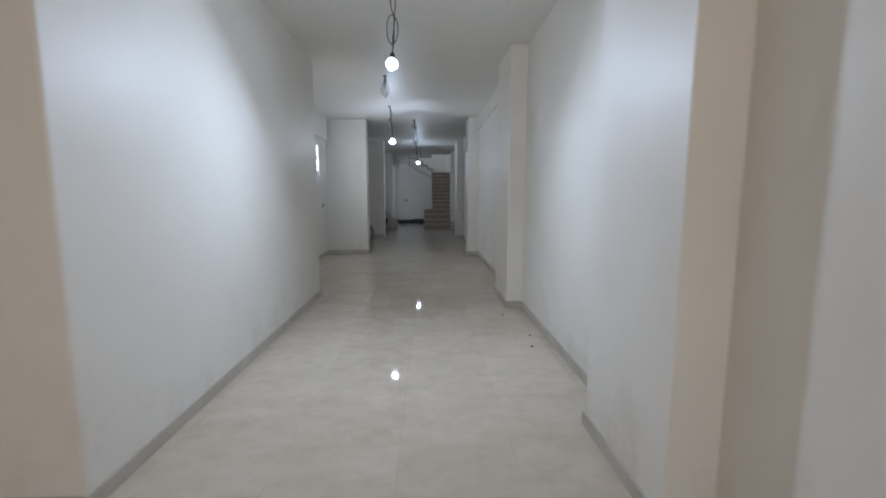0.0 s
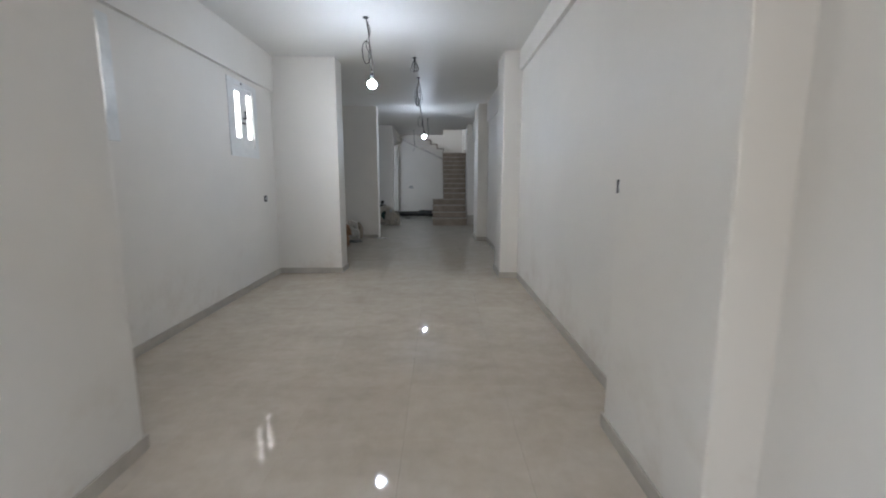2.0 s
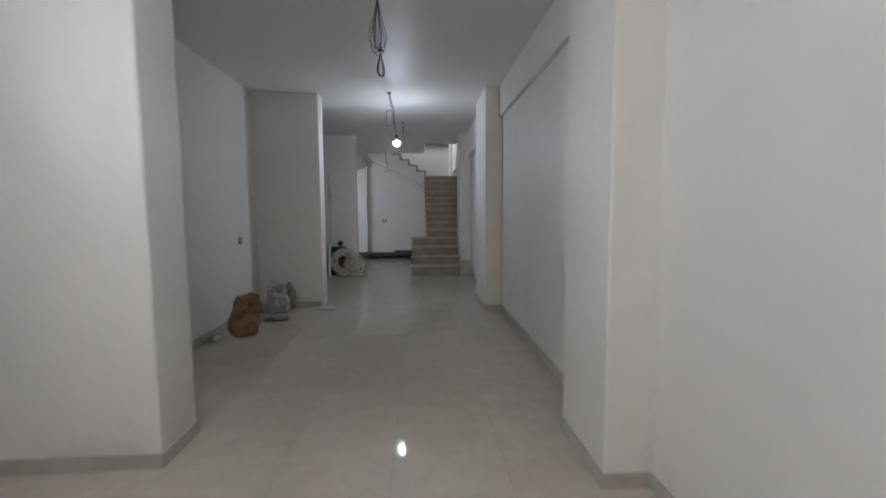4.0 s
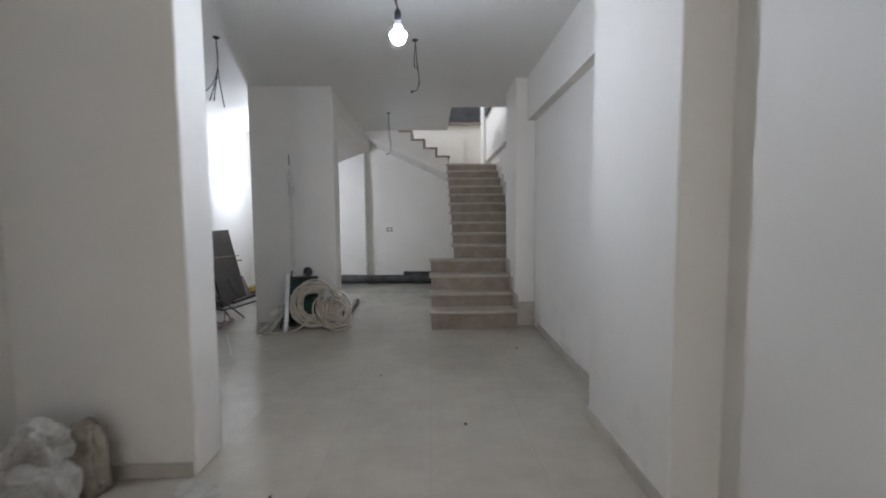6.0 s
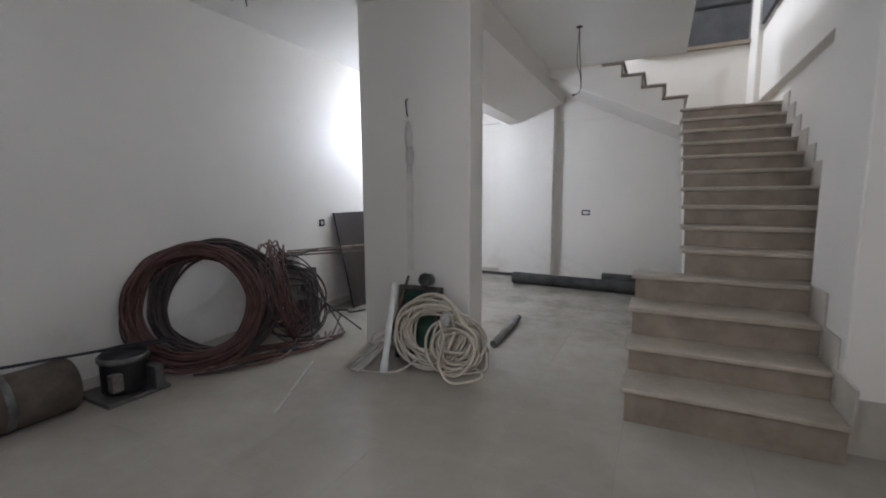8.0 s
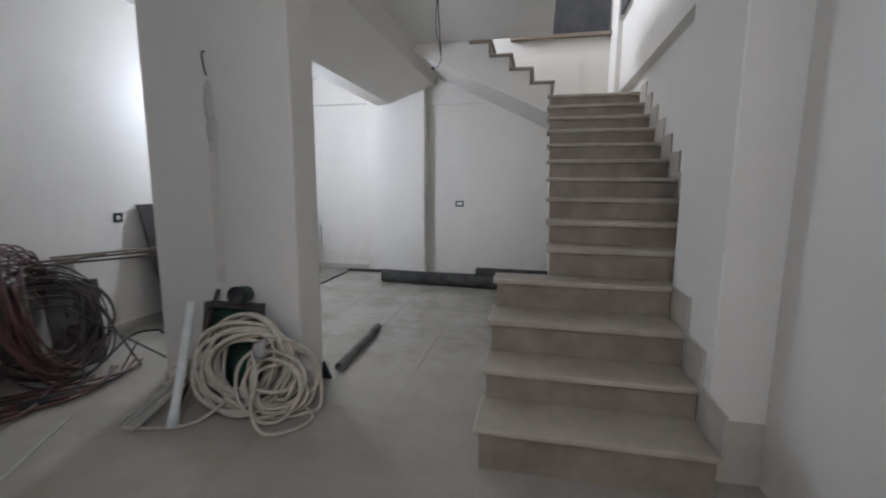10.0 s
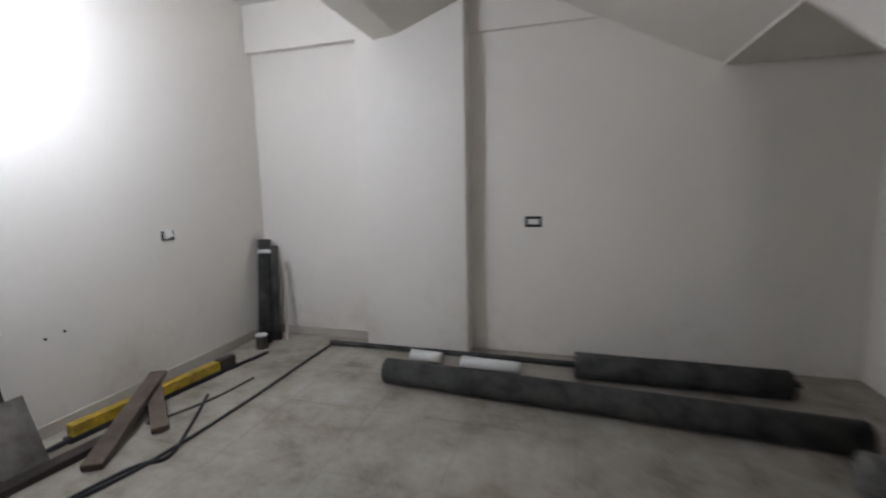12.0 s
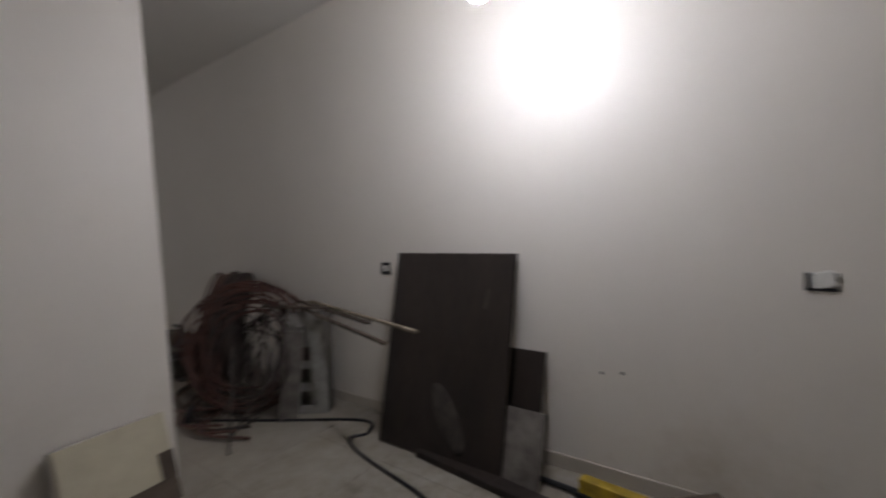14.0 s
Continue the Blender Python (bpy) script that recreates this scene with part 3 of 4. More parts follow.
def crumpled(bm, place, size, seed, turn=0.0, sharp=0.3, square=1.0):
    """Adds a creased lump resting on the height of its place; square under 1 makes it boxier."""
    start = len(bm.verts)
    m = Matrix.Translation(place) @ Matrix.Rotation(turn, 4, "Z")
    made = bmesh.ops.create_icosphere(bm, subdivisions=4, radius=1.0)["verts"]
    for v in made:
        p = v.co.copy()
        p = Vector([math.copysign(abs(c) ** square, c) for c in p])
        s = 1 + sharp * noise.noise(p * 1.3 + Vector((seed, 0, 0))) - sharp * 0.7 * abs(noise.noise(p * 2.7 + Vector((0, seed, 0)))) + sharp * 0.25 * noise.noise(p * 6 + Vector((seed, seed, 0)))
        q = Vector((p.x * size[0] / 2, p.y * size[1] / 2, p.z * size[2] / 2)) * s
        q.z = max(q.z + size[2] * 0.42, 0.001)
        v.co = m @ q
    return bm


def lump_sack(name, label, place, size, mat, seed, turn=0.0, sharp=0.35, top=None, square=1.0):
    ob = thing(name, label, "sack")
    part("body", crumpled(bmesh.new(), place, size, seed, turn, sharp, square), mat, ob)
    if top:
        part("mouth", crumpled(bmesh.new(), top[0], top[1], seed + 3, turn, 0.5, square), mat, ob, "crumpled folded mouth")
    return ob


lump_sack("cement_sack", "dusty white half-empty sack slumped against the pier", (-1.9, 13.5, 0), (0.3, 0.26, 0.3), SACK, 1.3, 0.2, 0.2, ((-1.92, 13.54, 0.17), (0.22, 0.18, 0.27)), 0.7)
lump_sack("paper_sack", "stained brown paper sack behind the white one", (-1.79, 13.66, 0), (0.17, 0.14, 0.4), DRAB, 8.4, 0.2, 0.3, None, 0.6)
lump_sack("paper_sack", "torn brown paper sack standing on the floor", (-1.93, 12.42, 0), (0.3, 0.24, 0.32), PAPER, 4.1, 0.25, 0.3, ((-1.87, 12.43, 0.24), (0.26, 0.2, 0.22)), 0.6)
lump_sack("paper_sack", "small flat piece of brown paper lying on the floor", (-1.8, 13.05, 0), (0.3, 0.2, 0.05), CLOTH, 7.7, 0.1, 0.5)
lump_sack("plaster_heap", "small heap of white plaster dust beside the pier", (-1.28, 13.62, 0), (0.26, 0.22, 0.035), SACK, 2.7, 0.1, 0.4)
ob = thing("paper_cup", "small white cup lying beside the paper sack", "cup")
part("cup", lathe([(0.02, 0), (0.024, 0.003), (0.03, 0.06), (0.028, 0.06), (0.02, 0.006)], 16, None, Matrix.Translation((-2.12, 12.2, 0.03)) @ Matrix.Rotation(radians(85), 4, "X")), PVC, ob, "", True)

# ---- the pile of conduit coils ----


def coil(name, label, centre, normal, r_in, r_out, depth, turns, wire, mat, seed, group="", mess=1.0):
    ob = thing(name, label, "coil", group)
    rnd = random.Random(seed)
    nrm = Vector(normal).normalized()
    u = nrm.cross(Vector((0, 0, 1))).normalized()
    v = nrm.cross(u)
    c = Vector(centre)
    for k in range(turns):
        r = rnd.uniform(r_in, r_out)
        off = nrm * rnd.uniform(-depth / 2, depth / 2)
        du, dv = rnd.uniform(-0.025, 0.025) * mess, rnd.uniform(-0.025, 0.025) * mess
        ph = rnd.uniform(0, 6.28)
        ecc = rnd.uniform(-0.05, 0.05) * mess
        pts = []
        for i in range(26):
            a = 2 * math.pi * i / 26 + ph
            rr = r * (1 + ecc * math.cos(2 * a)) + 0.012 * math.sin(3 * a + ph)
            q = c + off + u * (rr * math.cos(a) + du) + v * (rr * math.sin(a) + dv) + nrm * 0.02 * mess * math.sin((2 if k % 2 else 1) * a + ph)
            q.z = max(q.z, wire + 0.001)
            q.x = max(q.x, LX + wire + 0.016)
            pts.append(q)
        part("loop", tube(pts, wire, 6, None, 2, True), mat, ob, "", True)
    return ob


coil("conduit_coil", "large coil of red-brown flexible conduit leaning on the wall", (-3.3, 16.15, 0.5), (0.78, -0.58, 0.2), 0.405, 0.5, 0.13, 46, 0.009, RED, 3, "conduit coils", 1.3)
coil("conduit_coil", "large coil of dark brown conduit behind the red one", (-3.33, 16.36, 0.5), (0.74, -0.62, 0.2), 0.42, 0.5, 0.16, 26, 0.012, DARKC, 5, "conduit coils")
coil("conduit_coil", "loose coil of red conduit turned towards the room", (-3.12, 16.93, 0.49), (0.74, 0.6, 0.25), 0.28, 0.48, 0.14, 18, 0.0075, RED, 9, "conduit coils", 2.2)
coil("conduit_coil", "slack coil of dark wire falling off the pile", (-3.12, 17.0, 0.4), (0.8, -0.1, 0.3), 0.2, 0.38, 0.2, 14, 0.007, DARKC, 15, "conduit coils", 2.6)
ob = thing("conduit_ends", "loose ends of brown conduit trailing over the floor", "conduit")
rnd = random.Random(12)
for k in range(9):
    x, y = -3.1 + rnd.uniform(-0.1, 0.1), 16.2 + k * 0.08
    part("end", tube([(x, y - 0.25, 0.02), (x + 0.2, y - 0.05, 0.03), (x + 0.28 + 0.03 * k, y + 0.25, 0.014 + 0.02 * (k % 3)), (x + 0.1 + rnd.uniform(0, 0.3), y + 0.55, 0.013 + 0.05 * (k % 2))], 0.0105, 6), RED if k % 3 else DARKC, ob)
ob = thing("cable_plug", "black cable with a plug lying on the floor", "cable")
part("cable", tube([(-3.0, 16.15, 0.012), (-2.95, 16.3, 0.012), (-2.88, 16.5, 0.012), (-2.84, 16.6, 0.018)], 0.009, 7), BLACK, ob)
part("plug", tube([(-2.85, 16.58, 0.03), (-2.79, 16.67, 0.035), (-2.73, 16.77, 0.03)], 0.03, 10, None, 3), BLACK, ob)
ob = thing("batten", "thin white batten lying on the floor", "batten")
part("strip", box(-0.44, 0.44, -0.009, 0.009, 0.001, 0.008, 0.002, None, Matrix.Translation((-2.3, 16.2, 0)) @ Matrix.Rotation(math.atan2(0.78, -0.41), 4, "Z")), SACK, ob)
# pump and drum beside the coils
ob = thing("pump_motor", "dark greasy pump motor standing on the floor", "pump")
part("base", box(-3.5, -3.1, 15.38, 15.78, 0.0, 0.03, 0.006), STEEL, ob)
housing = part("housing", lathe([(0.1, 0.0), (0.14, 0.02), (0.14, 0.26), (0.12, 0.29), (0.05, 0.3)], 24, None, Matrix.Translation((-3.28, 15.58, 0.03))), BLACK, ob, "", True)
part("rim", lathe([(0.15, 0.0), (0.155, 0.01), (0.155, 0.03), (0.15, 0.04)], 24, None, Matrix.Translation((-3.28, 15.58, 0.25))), STEEL, housing, "", True)
part("window", box(-3.2, -3.135, 15.43, 15.5, 0.08, 0.2, 0.008), DUSTY, ob)
part("lug", box(-3.2, -3.06, 15.66, 15.72, 0.03, 0.2, 0.01), STEEL, ob)
ob = thing("drum", "dusty tan drum lying behind the pump", "drum")
drum = part("shell", lathe([(0.16, -0.2), (0.17, -0.19), (0.165, 0.0), (0.17, 0.19), (0.16, 0.2)], 26, None, Matrix.Translation((-3.36, 15.1, 0.171)) @ Matrix.Rotation(radians(90), 4, "X")), OLDWOOD, ob, "", True)
part("hoop", lathe([(0.1705, -0.02), (0.173, -0.015), (0.173, 0.015), (0.1705, 0.02)], 26, None, Matrix.Translation((-3.36, 14.96, 0.171)) @ Matrix.Rotation(radians(90), 4, "X")), STEEL, drum, "", True)
ob = thing("iron_rods", "black iron rods resting on the pump and drum", "rods")
for k in range(4):
    part("rod", tube([(-3.5 + 0.03 * k, 14.9, 0.36 + 0.008 * k), (-3.32, 15.35, 0.352), (-3.15 + 0.03 * k, 15.82, 0.345)], 0.009, 6), BLACK, ob)

# ---- frames, slats and boards along the room's left wall ----


def slotted_case(x, y, turn, tilt, h, mat):
    ob = thing("slotted_case", "dull grey steel case with slots leaning on the wall", "metal case")
    m = Matrix.Translation((x, y, 0)) @ Matrix.Rotation(radians(turn), 4, "Z") @ Matrix.Rotation(radians(-tilt), 4, "Y")
    w, d = 0.3, 0.12
    zs = [0, 0.06, 0.16, 0.22, 0.32, 0.38, 0.48, h]
    for a, b in zip(zs[::2], zs[1::2]):
        part("front_bar", box(0, 0.012, 0, w, a, b, 0.001, None, m), mat, ob)
    for y0, y1 in ((0, 0.09), (0.17, w)):
        part("front_strip", box(-0.002, 0.011, y0, y1, 0.001, h - 0.001, 0, None, m), mat, ob)
    for a in ((-d, -0.003, 0, 0.01, 0, h), (-d, -0.003, w - 0.01, w, 0, h), (-d, -0.003, 0.01, w - 0.01, h - 0.01, h), (-d, -d + 0.01, 0.01, w - 0.01, 0, h - 0.01)):
        part("side_plate", box(*a, 0, None, m), DUSTY, ob)
    return ob


slotted_case(-3.22, 17.26, 35, 9, 0.74, CASE)
slotted_case(-3.26, 17.08, -32, 7, 0.64, DUSTY)
ob = thing("slat_pile", "old wooden slats lying over the steel cases", "wood pile")
for k, (p, q, w) in enumerate((((-3.42, 17.1, 0.77), (-3.1, 18.41, 0.705), 0.03), ((-3.5, 17.0, 0.79), (-3.28, 18.1, 0.75), 0.035), ((-3.46, 17.28, 0.8), (-3.2, 18.55, 0.765), 0.028), ((-3.3, 16.9, 0.76), (-3.36, 17.6, 0.79), 0.05))):
    p, q = Vector(p), Vector(q)
    mm = Matrix.Translation((p + q) / 2) @ (q - p).to_track_quat("X", "Z").to_matrix().to_4x4()
    L = (q - p).length / 2
    part("slat", box(-L, L, -w / 2, w / 2, -0.008, 0.008, 0.002, None, mm), DRAB if k == 2 else OLDWOOD, ob)


def leaning_board(name, label, y0, y1, height, foot, top_gap, mat, thick=0.018, marks=False, cat="board"):
    """A board whose foot stands out from the wall and whose top rests against it."""
    ob = thing(name, label, cat)
    lean = math.atan2(foot - top_gap, height)
    L = height / math.cos(lean)
    m = Matrix.Translation((LX + foot, y0, 0.004)) @ Matrix.Rotation(-lean, 4, "Y")
    part("panel", box(0, thick, 0, y1 - y0, 0, L, 0.002, None, m), mat, ob)
    if marks:
        part("edge_strip", box(-0.004, thick + 0.003, -0.004, y1 - y0 + 0.004, L, L + 0.004, 0.001, None, m), DUSTY, ob)
        for yy, zz, w, h, r in ((0.5, 0.24, 0.075, 0.21, 32), (0.7, 0.93, 0.06, 0.012, 80)):
            part("dust_smear", lathe([(0.3, 0), (1.0, 0.4), (0.9, 0.6), (0.3, 1.0)], 16, None, m @ Matrix.Translation((thick - 0.0005, yy, zz)) @ Matrix.Rotation(radians(r), 4, "X") @ Matrix.Rotation(radians(90), 4, "Y") @ Matrix.Diagonal((h, w, 0.0025, 1))), BOARDDUST, ob, "dusty grey smear", True)
    return ob


leaning_board("board", "large dark stained board leaning on the wall", 18.13, 18.99, 1.155, 0.3, 0.03, BOARD, 0.02, True)
leaning_board("board", "smaller dark board leaning on the wall", 18.72, 19.14, 0.63, 0.2, 0.03, BOARD)
leaning_board("board", "dusty grey offcut leaning on the dark boards", 18.86, 19.19, 0.35, 0.3, 0.16, DUSTY, 0.016)
ob = thing("dark_plank", "dark plank lying at the foot of the boards", "plank")
part("plank", box(-0.5, 0.5, -0.045, 0.045, 0.0, 0.04, 0.004, None, Matrix.Translation((-3.25, 18.95, 0.001)) @ Matrix.Rotation(radians(84), 4, "Z")), BOARD, ob)

for y, z in ((19.42, 0.56), (19.52, 0.575)):
    ob = thing("wall_plug", "small dark plug set in the painted wall", "wall plug", "wall plugs")
    part("plug", lathe([(0.008, 0), (0.008, 0.004), (0.005, 0.006)], 10, None, Matrix.Translation((LX - 0.001, y, z)) @ Matrix.Rotation(radians(90), 4, "Y")), BOARD, ob)

# ---- clutter on the floor of the alcove ----
ob = thing("yellow_pole", "yellow painted box section with dark tape on the floor", "pole")
m = Matrix.Translation((-3.36, 19.9, 0.05)) @ Matrix.Rotation(radians(84), 4, "Z")
part("tube", box(-0.54, 0.42, -0.03, 0.03, -0.02, 0.05, 0.006, None, m), YELLOW, ob)
part("end", box(0.42, 0.56, -0.034, 0.034, -0.03, 0.055, 0.008, None, m), BOARD, ob, "dark taped end")
part("underside", box(-0.56, 0.44, -0.036, 0.036, -0.05, -0.021, 0.004, None, m), BLACK, ob)
ob = thing("iron_bar", "dark iron bar lying along the wall", "bar")
part("bar", tube([(-3.42, 18.9, 0.02), (-3.4, 19.4, 0.02), (-3.3, 20.2, 0.02), (-3.22, 20.75, 0.016)], 0.014, 8), BLACK, ob)
for k, (p, q, w, h) in enumerate((((-3.02, 19.2, 0.022), (-3.45, 19.95, 0.15), 0.1, 0.036), ((-3.0, 19.56, 0.022), (-3.38, 19.85, 0.1), 0.09, 0.034))):
    ob = thing("wood_offcut", "rough old wooden offcut propped on the yellow pole", "wood", "wood offcuts")
    p, q = Vector(p), Vector(q)
    mm = Matrix.Translation((p + q) / 2) @ (q - p).to_track_quat("X", "Z").to_matrix().to_4x4()
    L = (q - p).length / 2
    part("plank", box(-L, L, -w / 2, w / 2, -h / 2, h / 2, 0.004, None, mm), OLDWOOD, ob)
ob = thing("loose_rods", "thin dark metal rods propped against the coils", "rods")
for p, q in (((-2.67, 17.46, 0.008), (-2.98, 17.0, 0.52)), ((-2.82, 17.2, 0.008), (-2.9, 17.42, 0.14)), ((-2.75, 17.3, 0.008), (-3.2, 17.35, 0.5)), ((-2.85, 16.95, 0.008), (-3.1, 17.2, 0.56))):
    part("rod", tube([p, q], 0.0075, 6, None, 0), CRATE, ob)
ob = thing("floor_cable", "thin dark cable lying over the tiled floor", "cable")
part("cable", tube([(-2.77, 16.75, 0.01), (-3.1, 17.3, 0.01), (-3.42, 17.84, 0.01), (-3.3, 18.0, 0.01), (-3.2, 17.95, 0.01), (-3.1, 18.15, 0.01), (-3.0, 18.65, 0.01), (-2.93, 18.85, 0.01),
                    (-2.8, 19.3, 0.01), (-2.77, 20.0, 0.01), (-2.785, 20.6, 0.01), (-2.79, 21.05, 0.01)], 0.0095, 7), BLACK, ob)
part("branch", tube([(-2.95, 18.78, 0.012), (-2.84, 19.25, 0.014), (-2.74, 19.38, 0.012), (-2.85, 19.6, 0.012), (-3.1, 20.0, 0.012)], 0.009, 7), BLACK, ob)
part("branch", tube([(-3.15, 19.6, 0.012), (-3.02, 19.95, 0.012), (-2.98, 20.3, 0.012)], 0.007, 6), WIRE, ob)
ob = thing("wall_pipe", "thin dark green pipe along the far wall", "pipe")
part("pipe", tube([(-2.79, 21.06, 0.03), (-1.3, 21.06, 0.03), (-0.2, 21.05, 0.03), (0.7, 21.05, 0.03)], 0.022, 10, None, 0), MEMBRANE, ob)
for x0, x1, r in ((-1.98, -1.72, 0.043), (-1.55, -1.1, 0.043)):
    ob = thing("white_sleeve", "white foam sleeve lying beside the far wall", "sleeve", "white sleeves")
    part("sleeve", lathe([(r - 0.01, 0), (r, 0.004), (r, x1 - x0 - 0.004), (r - 0.01, x1 - x0)], 16, None, Matrix.Translation((x0, 20.93 - (x0 + 2) * 0.1, r)) @ Matrix.Rotation(radians(90), 4, "Y") @ Matrix.Rotation(radians(4), 4, "X")), PVC, ob, "", True)


def roll(name, label, p, q, r, group, bands=(), core=True):
    """A roll of membrane: spiral sheet edge at both ends and tape bands."""
    ob = thing(name, label, "roll", group)
    p, q = Vector(p), Vector(q)
    L = (q - p).length
    m = Matrix.Translation(p) @ (q - p).to_track_quat("Z", "Y").to_matrix().to_4x4()
    bm = bmesh.new()
    n, turns, sheet = 30, 4, 0.0
    outer = []
    for s in range(5):
        h = L * s / 4
        outer.append([bm.verts.new(m @ Vector(((r + 0.004 * noise.noise(Vector((k * 0.4, s * 1.7, r * 50)))) * math.cos(6.2832 * k / n), (r + 0.004 * noise.noise(Vector((k * 0.5, s * 1.3, 3)))) * math.sin(6.2832 * k / n), h))) for k in range(n)])
    for a, b in zip(outer, outer[1:]):
        for k in range(n):
            bm.faces.new((a[k], a[(k + 1) % n], b[(k + 1) % n], b[k]))
    for ring, h, sgn in ((outer[0], 0, 1), (outer[-1], L, -1)):
        prev = ring
        for rr, dh in ((r * 0.86, 0.0), (r * 0.84, 0.012), (r * 0.55, 0.004), (r * 0.3, 0.0), (r * 0.28, 0.06)):
            cur = [bm.verts.new(m @ Vector((rr * math.cos(6.2832 * k / n), rr * math.sin(6.2832 * k / n), h + sgn * dh))) for k in range(n)]
            for k in range(n):
                bm.faces.new((prev[k], prev[(k + 1) % n], cur[(k + 1) % n], cur[k]))
            prev = cur
        bm.faces.new(prev)
    bmesh.ops.recalc_face_normals(bm, faces=bm.faces[:])
    sheet_ob = part("sheet", bm, MEMBRANE, ob, "", True)
    part("core", lathe([(r * 0.18, -0.004), (r * 0.27, -0.004), (r * 0.27, L + 0.004), (r * 0.18, L + 0.004)], 16, None, m), BLACK, sheet_ob, "black inner core", True)
    for b in bands:
        part("tape", lathe([(r + 0.001, 0), (r + 0.006, 0.004), (r + 0.006, 0.03), (r + 0.001, 0.034)], 24, None, m @ Matrix.Translation((0, 0, b * L))), TAPE, sheet_ob, "white tape band", True)
    return ob


roll("membrane_roll", "long dark membrane roll lying on the floor", (-2.0, 20.5, 0.088), (0.66, 20.3, 0.088), 0.086, "membrane rolls")
roll("membrane_roll", "dark membrane roll lying along the far wall", (-0.72, 20.9, 0.092), (0.57, 20.88, 0.092), 0.09, "membrane rolls")
roll("membrane_roll", "slim dark roll with white tape standing in the corner", (-3.42, 20.98, 0.002), (-3.525, 21.2, 0.92), 0.058, "membrane rolls", (0.86,))
roll("membrane_roll", "slim dark roll leaning behind the taped one", (-3.37, 21.07, 0.002), (-3.46, 21.23, 0.86), 0.042, "membrane rolls")
ob = thing("paint_tin", "small dark tin with a white rim beside the corner", "tin")
tin = part("tin", lathe([(0.045, 0), (0.048, 0.004), (0.048, 0.12), (0.046, 0.124)], 20, None, Matrix.Translation((-3.36, 20.86, 0))), CRATE, ob, "", True)
part("rim", lathe([(0.0485, 0.0), (0.051, 0.003), (0.051, 0.012), (0.0485, 0.015)], 20, None, Matrix.Translation((-3.36, 20.86, 0.112))), TAPE, tin, "", True)
ob = thing("corner_slat", "thin pale wooden slat leaning in the corner", "slat")
p, q = Vector((-3.24, 21.05, 0.004)), Vector((-3.36, 21.27, 0.72))
mm = Matrix.Translation((p + q) / 2) @ (q - p).to_track_quat("X", "Z").to_matrix().to_4x4()
part("slat", box(-0.37, 0.37, -0.012, 0.012, -0.006, 0.006, 0.002, None, mm), SACK, ob)

# ---- round the middle pillar ----
ob = thing("grey_tube", "short grey plastic tube lying on the floor", "pipe")
bm = bmesh.new()
p, q = Vector((-1.265, 17.55, 0.034)), Vector((-1.32, 18.49, 0.034))
mm = Matrix.Translation(p) @ (q - p).to_track_quat("Z", "Y").to_matrix().to_4x4()
part("tube", lathe([(0.026, 0.05), (0.027, 0.0), (0.033, 0.0), (0.033, 0.94), (0.027, 0.94), (0.026, 0.89)], 18, None, mm), CLOTH, ob, "", True)
ob = thing("rubber_wedge", "small black rubber piece beside the pillar", "scrap")
part("wedge", prism([(-1.335, 0.0), (-1.27, 0.0), (-1.325, 0.12)], 17.42, 17.45), BLACK, ob)
coil("hose_coil", "bundle of coiled cream hose leaning on the pillar", (-1.55, 16.925, 0.3), (0.25, -0.9, 0.22), 0.17, 0.28, 0.1, 15, 0.012, HOSE, 21, "hose coils", 1.2)
coil("hose_coil", "loose tangled coil of cream hose on the floor", (-1.34, 16.935, 0.21), (0.35, -0.8, 0.35), 0.1, 0.2, 0.14, 12, 0.011, HOSE, 22, "hose coils", 2.6)
coil("hose_coil", "small coil of cream hose behind the white pipe", (-1.97, 16.885, 0.16), (-0.2, -0.8, 0.4), 0.06, 0.1, 0.05, 3, 0.0095, HOSE, 27, "hose coils", 2.0)
ob = thing("hose_end", "loose end of cream hose straying over the tiled floor", "hose")
part("hose", tube([(-1.45, 16.835, 0.42), (-1.38, 16.775, 0.3), (-1.4, 16.735, 0.12), (-1.3, 16.695, 0.012), (-1.16, 16.775, 0.011), (-1.12, 16.905, 0.011), (-1.2, 16.975, 0.03)], 0.0095, 7), HOSE, ob, "", True)
part("hose", tube([(-1.62, 16.815, 0.1), (-1.75, 16.715, 0.011), (-1.9, 16.615, 0.011), (-2.1, 16.575, 0.011)], 0.0095, 7), HOSE, ob, "", True)
ob = thing("hose_strap", "crumpled white plastic wrapping on the hose", "wrapping")
bm = bmesh.new()
grid = [[bm.verts.new((-1.44 + 0.022 * i + 0.02 * noise.noise(Vector((i, j, 4.5))), 16.815 + 0.006 * j + 0.03 * noise.noise(Vector((i * 0.9, j * 0.7, 1))), 0.36 + 0.02 * j + 0.012 * i + 0.02 * noise.noise(Vector((i, j * 0.8, 8))))) for j in range(6)] for i in range(5)]
for i in range(4):
    for j in range(5):
        bm.faces.new((grid[i][j], grid[i + 1][j], grid[i + 1][j + 1], grid[i][j + 1]))
bmesh.ops.solidify(bm, geom=bm.faces[:], thickness=0.003)
part("wrapping", bm, TAPE, ob, "", True)
ob = thing("white_pipe", "white plastic pipe leaning on the pillar", "pipe")
p, q = Vector((-1.84, 16.645, 0.004)), Vector((-1.875, 16.895, 0.67))
mm = Matrix.Translation(p) @ (q - p).to_track_quat("Z", "Y").to_matrix().to_4x4()
part("pipe", lathe([(0.022, 0.0), (0.03, 0.0), (0.03, 0.08), (0.025, 0.095), (0.025, 0.71), (0.02, 0.71)], 18, None, mm), PVC, ob, "", True)


